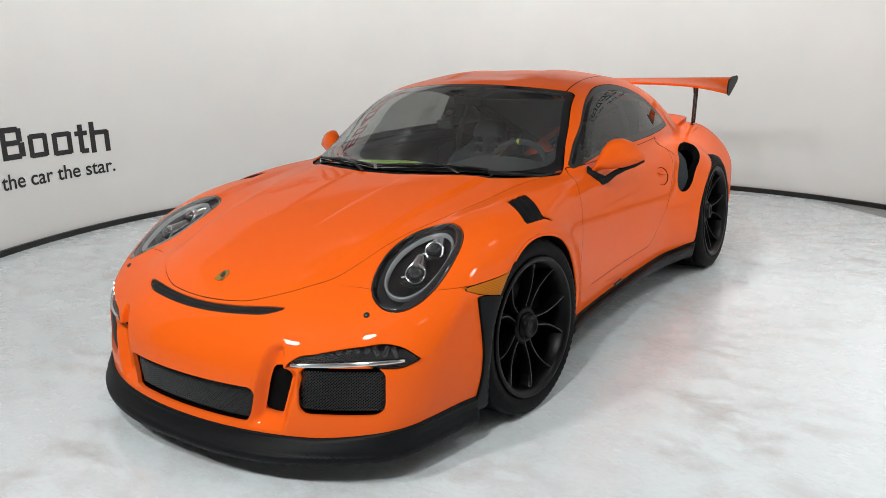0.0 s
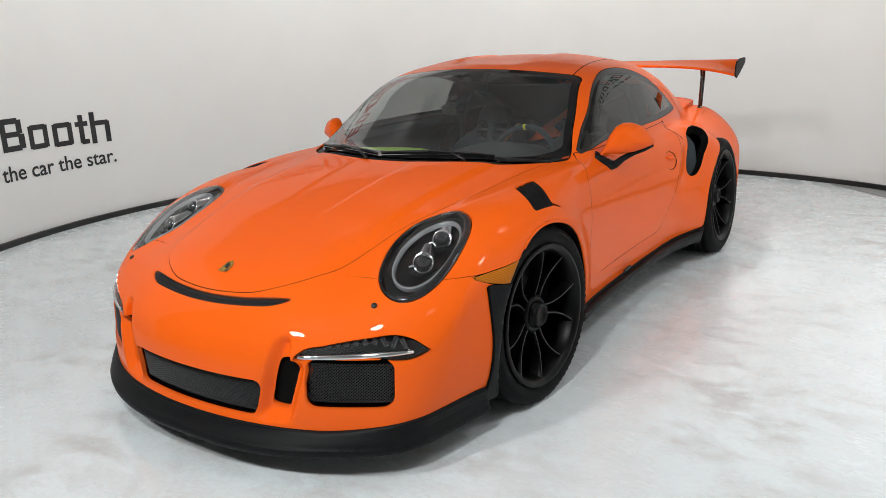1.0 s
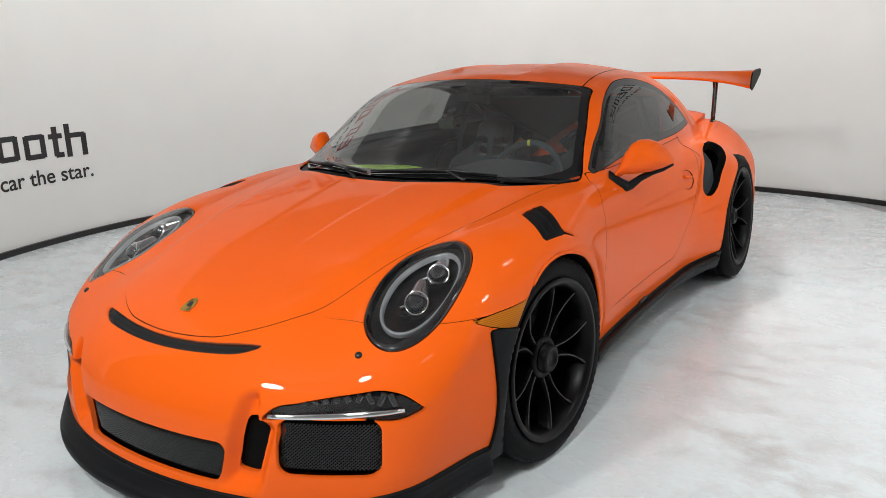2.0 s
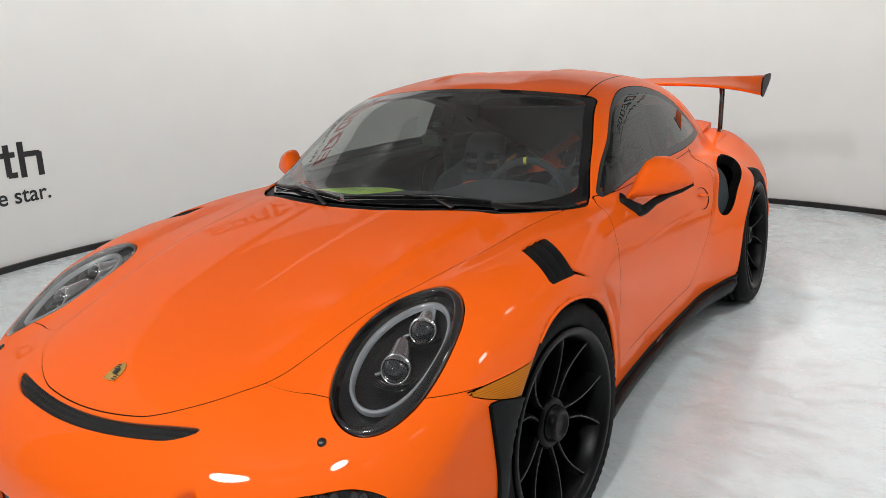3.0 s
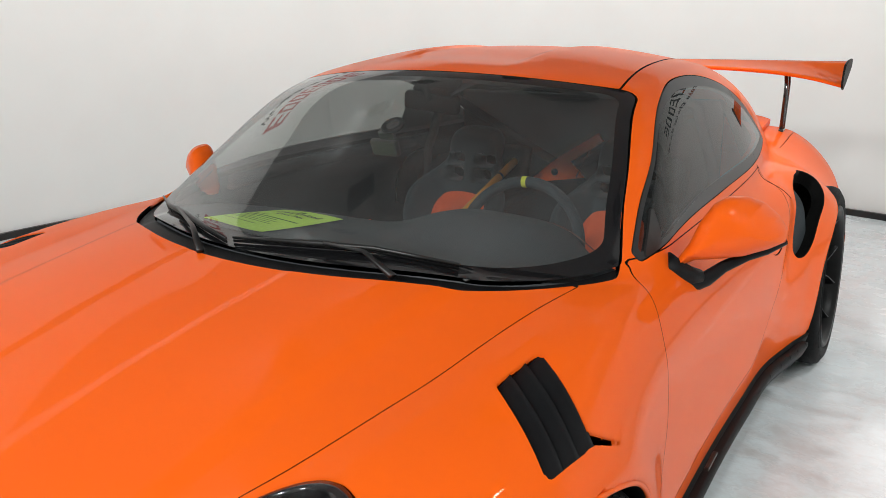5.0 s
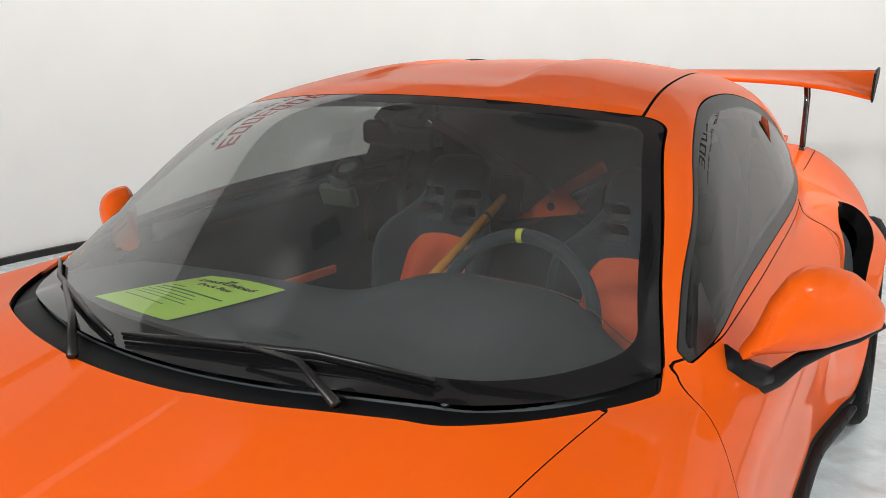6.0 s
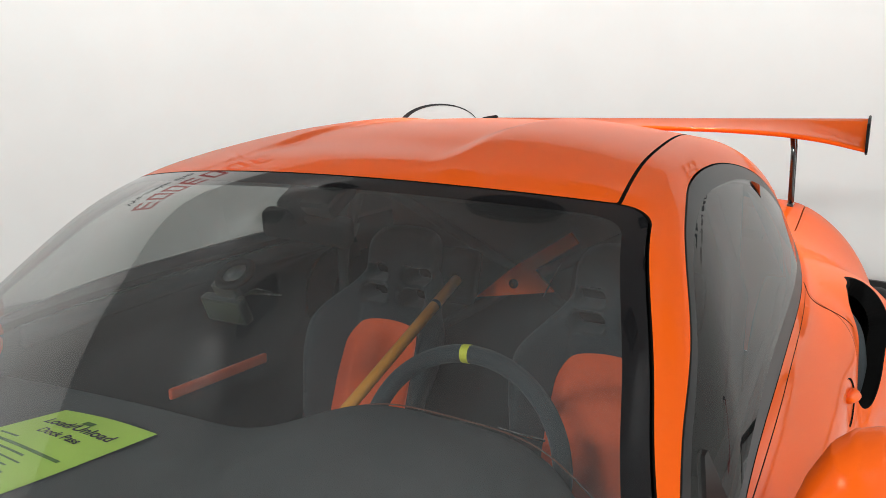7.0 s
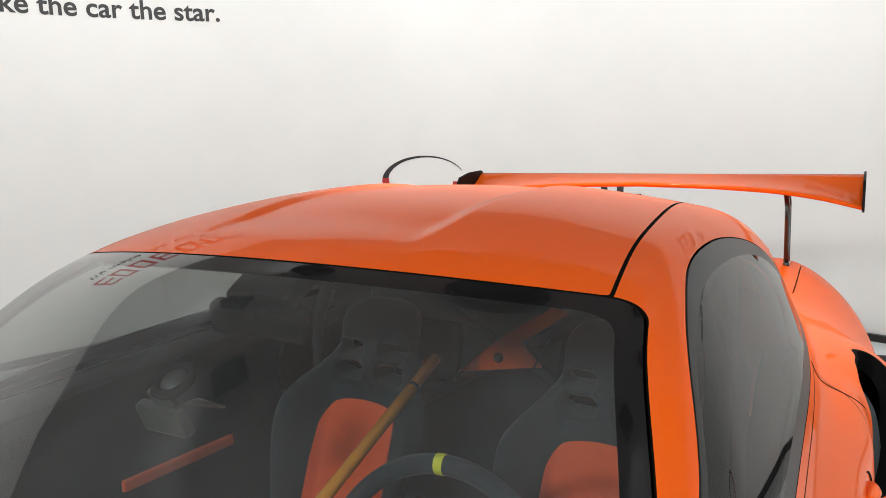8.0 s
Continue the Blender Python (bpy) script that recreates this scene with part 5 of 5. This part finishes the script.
seatback.matrix_basis = pose(0.358, 0, 0)
copy_thing(seatback, pose(-0.255, 0, 0))

# floor of the cabin and rear bulkhead
bm = box_bm(1.40, 2.0, 0.03, 0.005, pose(0, 1.25, 0.165))
part("cabin_floor", bm, CLOTH, car, "dark carpet")
bm = box_bm(1.12, 0.03, 0.90, 0.01, pose(0, 2.08, 0.64, 4, 0, 0))
part("bulkhead", bm, CLOTH, car, "dark rear bulkhead")
bm = box_bm(0.20, 0.75, 0.22, 0.04, pose(0, 1.05, 0.32))
part("centre_tunnel", bm, DASH, car, "dark centre tunnel", True)

# roll cage behind the seats
cage = new("roll_cage")
cage.parent = car
tagged(cage, "orange roll cage with cross brace behind seats")
bm = bmesh.new()
outline = [(-0.145, 0.742), (-0.035, 0.836), (0.000, 0.862), (0.150, 0.960), (0.172, 0.932), (0.040, 0.842), (0.100, 0.786), (-0.010, 0.766)]
f0 = bm.faces.new([bm.verts.new((x, 1.865, z)) for x, z in outline])
ex = bmesh.ops.extrude_face_region(bm, geom=[f0])
bmesh.ops.translate(bm, vec=(0, 0.012, 0), verts=[v for v in ex["geom"] if isinstance(v, bmesh.types.BMVert)])
part("cross_plate", bm, PAINT, cage, "orange cross plate")
v, f = lathe_data([(0.0, 0.0), (0.014, 0.0), (0.014, 0.004), (0.0, 0.004)], 24, False)
mesh_object("plate_hole", [(-0.021 + p[1], 1.860 + p[0], 0.798 + p[2]) for p in v], f, MATTE, cage, "dark hole")
hoop = [(-0.60, 1.80, 0.45), (-0.60, 1.82, 0.85), (-0.52, 1.83, 1.08), (-0.35, 1.84, 1.16), (0.0, 1.84, 1.18), (0.35, 1.84, 1.16), (0.52, 1.83, 1.08), (0.60, 1.82, 0.85), (0.60, 1.80, 0.45)]
v, f = tube_data(hoop, 0.019, 10)
mesh_object("hoop", v, f, CLOTH, cage, "dark padded hoop")
for s in (1, -1):
    v, f = tube_data([(s * 0.50, 1.90, 1.06), (0.0, 1.93, 0.80), (-s * 0.48, 1.90, 0.50)], 0.017, 10)
    mesh_object("diagonal", v, f, CLOTH, cage, "dark diagonal tube")

# orange pull strip in the far door
bm = box_bm(0.014, 0.36, 0.030, 0.006, pose(-0.70, 1.36, 0.578, -3, 0, 0))
part("door_pull", bm, ORANGE_CLOTH, car, "orange door pull strip")
bm = box_bm(0.014, 0.36, 0.030, 0.006, pose(0.70, 1.36, 0.578, -3, 0, 0))
part("door_pull", bm, ORANGE_CLOTH, car, "orange door pull strip")

# inner mirror
im = new("inner_mirror")
im.parent = car
tagged(im, "black inner mirror at windscreen top")
bm = box_bm(0.160, 0.030, 0.050, 0.013, pose(0.060, 0.888, 1.148, 10, 6, 12), 3)
part("mirror_body", bm, MATTE, im, smooth=True)
v, f = tube_data([(0.06, 0.88, 1.15), (0.05, 0.885, 1.17), (0.04, 0.89, 1.185)], [0.016, 0.016, 0.02], 10)
mesh_object("mirror_stem", v, f, MATTE, im, "black stem")
bm = box_bm(0.12, 0.08, 0.032, 0.014, pose(0.06, 0.915, 1.193, 28, 0, 0), 3)
part("sensor_box", bm, MATTE, im, "black sensor housing")

# holder stuck to the windscreen
holder = tagged(new("windscreen_holder"), "clear holder with black suction ring on windscreen", "holder")
v, f = lathe_data([(0.019, -0.004), (0.030, -0.003), (0.033, 0.002), (0.030, 0.006), (0.019, 0.005)], 32)
HM = Matrix.Translation((0.028, 0.752, 1.096)) @ frame_on(on_top(0.028, 0.752)).to_3x3().to_4x4() @ pose(0, 0, 0, 0, -90, 0)
mesh_object("suction_ring", [HM @ Vector(p) for p in v], f, MATTE, holder, "black rubber ring")
v, f = lathe_data([(0.0, 0.0), (0.021, 0.0), (0.021, 0.003), (0.0, 0.004)], 24, False)
mesh_object("suction_cup", [HM @ Vector(p) for p in v], f, GREYBOX, holder, "grey suction cup")
bm = box_bm(0.085, 0.02, 0.045, 0.006, pose(-0.002, 0.756, 1.037, 20, 0, 0), 2)
part("holder_box", bm, GREYBOX, holder, "smoky clear box")
bm = box_bm(0.05, 0.012, 0.03, 0.004, pose(0.01, 0.750, 1.068, 30, 0, 0), 2)
part("bracket", bm, GREYBOX, holder, "smoky clear bracket")
v, f = tube_data([(0.035, 0.745, 1.062), (0.075, 0.742, 1.078), (0.125, 0.742, 1.078)], [0.006, 0.010, 0.004], 8, 0.4)
mesh_object("clip_arm", v, f, SMOKE, holder, "bright clear arm")

# lime sheet on the dashboard
sheet = tagged(new("paper_sheet"), "lime green printed pass lying on dashboard", "paper")
C = [Vector(p) for p in ((-0.078, 0.660, 0.848), (-0.285, 0.645, 0.852), (-0.294, 0.376, 0.880), (-0.078, 0.368, 0.884))]


def on_sheet(u, v, up=0.0):
    """u from the left edge of the print to its right, v from its top to its foot."""
    p = (C[1] * (1 - u) + C[0] * u) * (1 - v) + (C[2] * (1 - u) + C[3] * u) * v
    return p + Vector((0, 0.0, 0.005 * math.sin(3 * u + 2 * v) + up))


verts, faces = [], []
for i in range(13):
    for j in range(13):
        verts.append(on_sheet(i / 12, j / 12))
for i in range(12):
    for j in range(12):
        k = i * 13 + j
        faces.append((k, k + 1, k + 14, k + 13))
n = len(verts)
verts += [v - Vector((0, 0, 0.0006)) for v in verts]
faces += [tuple(q + n for q in reversed(f)) for f in faces]
mesh_object("sheet", verts, faces, PAPER, sheet)


def print_line(text, u0, u1, v0, h):
    cu = bpy.data.curves.new("print", "FONT")
    cu.body, cu.size, cu.offset = text, 1.0, 0.02
    tmp = bpy.data.objects.new("print", cu)
    me = bpy.data.meshes.new_from_object(tmp)
    bpy.data.objects.remove(tmp)
    co = np.array([v.co for v in me.vertices])
    lo, hi = co[:, 0].min(), co[:, 0].max()
    vs = [on_sheet(u0 + (u1 - u0) * (c[0] - lo) / (hi - lo), v0 - c[1] * h, 0.0012) for c in co]
    mesh_object("print", vs, [tuple(p.vertices) for p in me.polygons], INK, sheet, "", False)


print_line("Load/Unload", 0.16, 0.86, 0.225, 0.105)
print_line("Dock Pass", 0.30, 0.72, 0.335, 0.085)
for v0, u0, u1, h in ((0.10, 0.44, 0.54, 0.045), (0.43, 0.10, 0.30, 0.016), (0.49, 0.08, 0.88, 0.024), (0.55, 0.08, 0.62, 0.016), (0.61, 0.08, 0.70, 0.012), (0.66, 0.08, 0.66, 0.012), (0.71, 0.08, 0.74, 0.012), (0.80, 0.08, 0.60, 0.012)):
    verts, faces = [], []
    for i in range(13):
        for vv in (v0, v0 + h):
            verts.append(on_sheet(u0 + (u1 - u0) * i / 12, vv, 0.0012))
    faces = [(2 * i, 2 * i + 1, 2 * i + 3, 2 * i + 2) for i in range(12)]
    mesh_object("print_bar", verts, faces, INK2, sheet, "", False)

# wooden stick leaning between the seats
stick = tagged(new("stick"), "varnished yellow wooden stick leaning between seats", "stick")
a = Vector((-0.046, 1.573, 0.879))
b = a + Vector((-0.004, -0.114, -0.043)).normalized() * 0.95
v, f = tube_data([a, a.lerp(b, 0.5), b], 0.0135, 14)
mesh_object("shaft", v, f, WOOD, stick)
v, f = tube_data([a.lerp(b, 0.112), a.lerp(b, 0.122)], 0.0143, 14)
mesh_object("band", v, f, TRIM, stick, "black band")

# wipers
def on_glass(x, y, up):
    p = on_top(x, y)
    return p + normal_at(p) * up


for pts, arm in (([(-0.660, 0.535), (-0.50, 0.435), (-0.35, 0.365), (-0.20, 0.305), (-0.085, 0.268)], [(-0.40, 0.385), (-0.22, 0.285), (-0.10, 0.205)]),
                 ([(-0.075, 0.280), (0.04, 0.305), (0.15, 0.330), (0.27, 0.362), (0.46, 0.392)], [(0.16, 0.325), (0.27, 0.325), (0.38, 0.275)])):
    w = new("wiper")
    w.parent = car
    tagged(w, "black windscreen wiper")
    v, f = tube_data([on_glass(x, y, 0.013) for x, y in pts], [0.003, 0.005, 0.0065, 0.005, 0.003], 8, 1.2)
    mesh_object("wiper_blade", v, f, TRIM, w, "black blade")
    v, f = tube_data([on_glass(x, y, 0.005) for x, y in pts], 0.0022, 6, 1.6)
    mesh_object("wiper_rubber", v, f, RUBBER, w, "black rubber lip")
    v, f = tube_data([on_glass(x, y, u) for (x, y), u in zip(arm, (0.020, 0.020, 0.008))], [0.005, 0.006, 0.009], 8, 0.7)
    mesh_object("wiper_arm", v, f, TRIM, w, "black arm")

# badge, washer jets
m = frame_on(on_top(0.0, -0.731), (0, 1, 0))
outline = [(x * 0.88, y * 0.88) for x, y in ((-0.024, 0.030), (0.0, 0.034), (0.024, 0.030), (0.025, 0.005), (0.021, -0.015), (0.012, -0.028), (0.0, -0.036), (-0.012, -0.028), (-0.021, -0.015), (-0.025, 0.005))]


def plate(pts, z0, z1):
    n = len(pts)
    verts = [m @ Vector((-x, -y, z)) for z in (z0, z1) for x, y in pts]
    return verts, [tuple(range(n, 2 * n)), tuple(reversed(range(n)))] + [(i, (i + 1) % n, n + (i + 1) % n, n + i) for i in range(n)]


v, f = plate(outline, -0.001, 0.0035)
badge = mesh_object("hood_badge", v, f, GOLD, car, "small gold shield badge", False)
v, f = plate([(x * 0.36, y * 0.36 - 0.002) for x, y in outline], 0.003, 0.005)
mesh_object("badge_centre", v, f, TRIM, badge, "dark centre shield", False)
for x0, y0 in ((-0.019, 0.024), (0.005, -0.006)):
    for k in range(3):                               # dark bars of the shield
        y = y0 - 0.0065 * k
        v, f = plate([(x0, y - 0.003), (x0 + 0.013 - 0.001 * k, y - 0.003), (x0 + 0.013 - 0.001 * k, y), (x0, y)], 0.003, 0.0043)
        mesh_object("badge_bar", v, f, TRIM, badge, "dark bar", False)
jm = frame_on(on_top(0.63, -0.690), (0, 1, 0))
v, f = lathe_data([(0.0, 0.006), (0.006, 0.006), (0.010, 0.003), (0.011, -0.004)], 18, False)
sided("washer_jet", [jm @ Vector((p[1], p[2], p[0])) for p in v], f, TRIM, (car, car), "black washer jet")

# strip with print bars behind the glass
bm = box_bm(0.052, 0.010, 0.001, 0, frame_on(on_top(0.495, 0.392)) @ pose(0, 0, -0.004, 0, 0, 0))
strip_ = part("serial_strip", bm, TRIM, car, "narrow dark strip with printed bars")
for k in range(16):
    bm = box_bm(0.0019, 0.006, 0.0006, 0, frame_on(on_top(0.495, 0.392)) @ pose(-0.0235 + 0.0031 * k, 0, -0.0029))
    part("print_bar", bm, SILVER, strip_)
# black corner cover at the foot of each side window
V = []
for y, z in ((0.675, 0.873), (0.71, 0.880), (0.745, 0.890), (0.765, 0.912), (0.785, 0.955), (0.775, 0.952), (0.73, 0.918), (0.685, 0.884)):
    lo, hi = 0.5, 0.9
    for _ in range(30):
        q = (lo + hi) / 2
        lo, hi = (q, hi) if form(np.array([q]), np.array([y]), np.array([z]))[0] < 0 else (lo, q)
    V.append((lo, y, z))
n = len(V)
sided("window_corner", [(x + d, y, z) for d in (0.005, -0.004) for x, y, z in V],
      [tuple(range(n)), tuple(reversed(range(n, 2 * n)))] + [(i, n + i, n + (i + 1) % n, (i + 1) % n) for i in range(n)], TRIM, (car, car), "black plastic corner cover", False)
# joint that runs from the window seal to the air intake
run = []
for k in range(15):
    q = k / 14
    y, z = 1.80 + 0.075 * q - 0.03 * math.sin(math.pi * q), 0.905 - 0.115 * q
    lo, hi = 0.5, 1.0
    for _ in range(30):
        m = (lo + hi) / 2
        lo, hi = (m, hi) if form(np.array([m]), np.array([y]), np.array([z]))[0] < 0 else (lo, m)
    run.append((lo - 0.0006, y, z))
v, f = tube_data(run, 0.0018, 6)
sided("joint_seal", v, f, MATTE, (car, car), "dark joint between panels")
# thin chrome rods that stand in for glints by the belt and steering wheel
for name, p0, p1, label in (("belt_glint", (0.193, 1.690, 0.921), (0.125, 1.735, 0.812), "bright glint beside seat belt"), ("wheel_glint", (0.372, 0.952, 0.832), (0.444, 0.975, 0.815), "bright glint by steering wheel")):
    v, f = tube_data([p0, Vector(p0).lerp(Vector(p1), 0.5), p1], 0.0022, 8)
    mesh_object(name, v, f, CHROME, car, label)
# dark caps along the door tops
for sd in (1, -1):
    pts = [(sd * (float(belt_x(y)) - 0.040), y, 0.850 + 0.02 * step(0.8, 1.2, y)) for y in (0.84, 1.0, 1.3, 1.6, 1.85)]
    v, f = tube_data([tuple(float(q) for q in p) for p in pts], 0.032, 10, 0.8)
    mesh_object("door_cap", v, f, CLOTH, car, "dark door top lining")
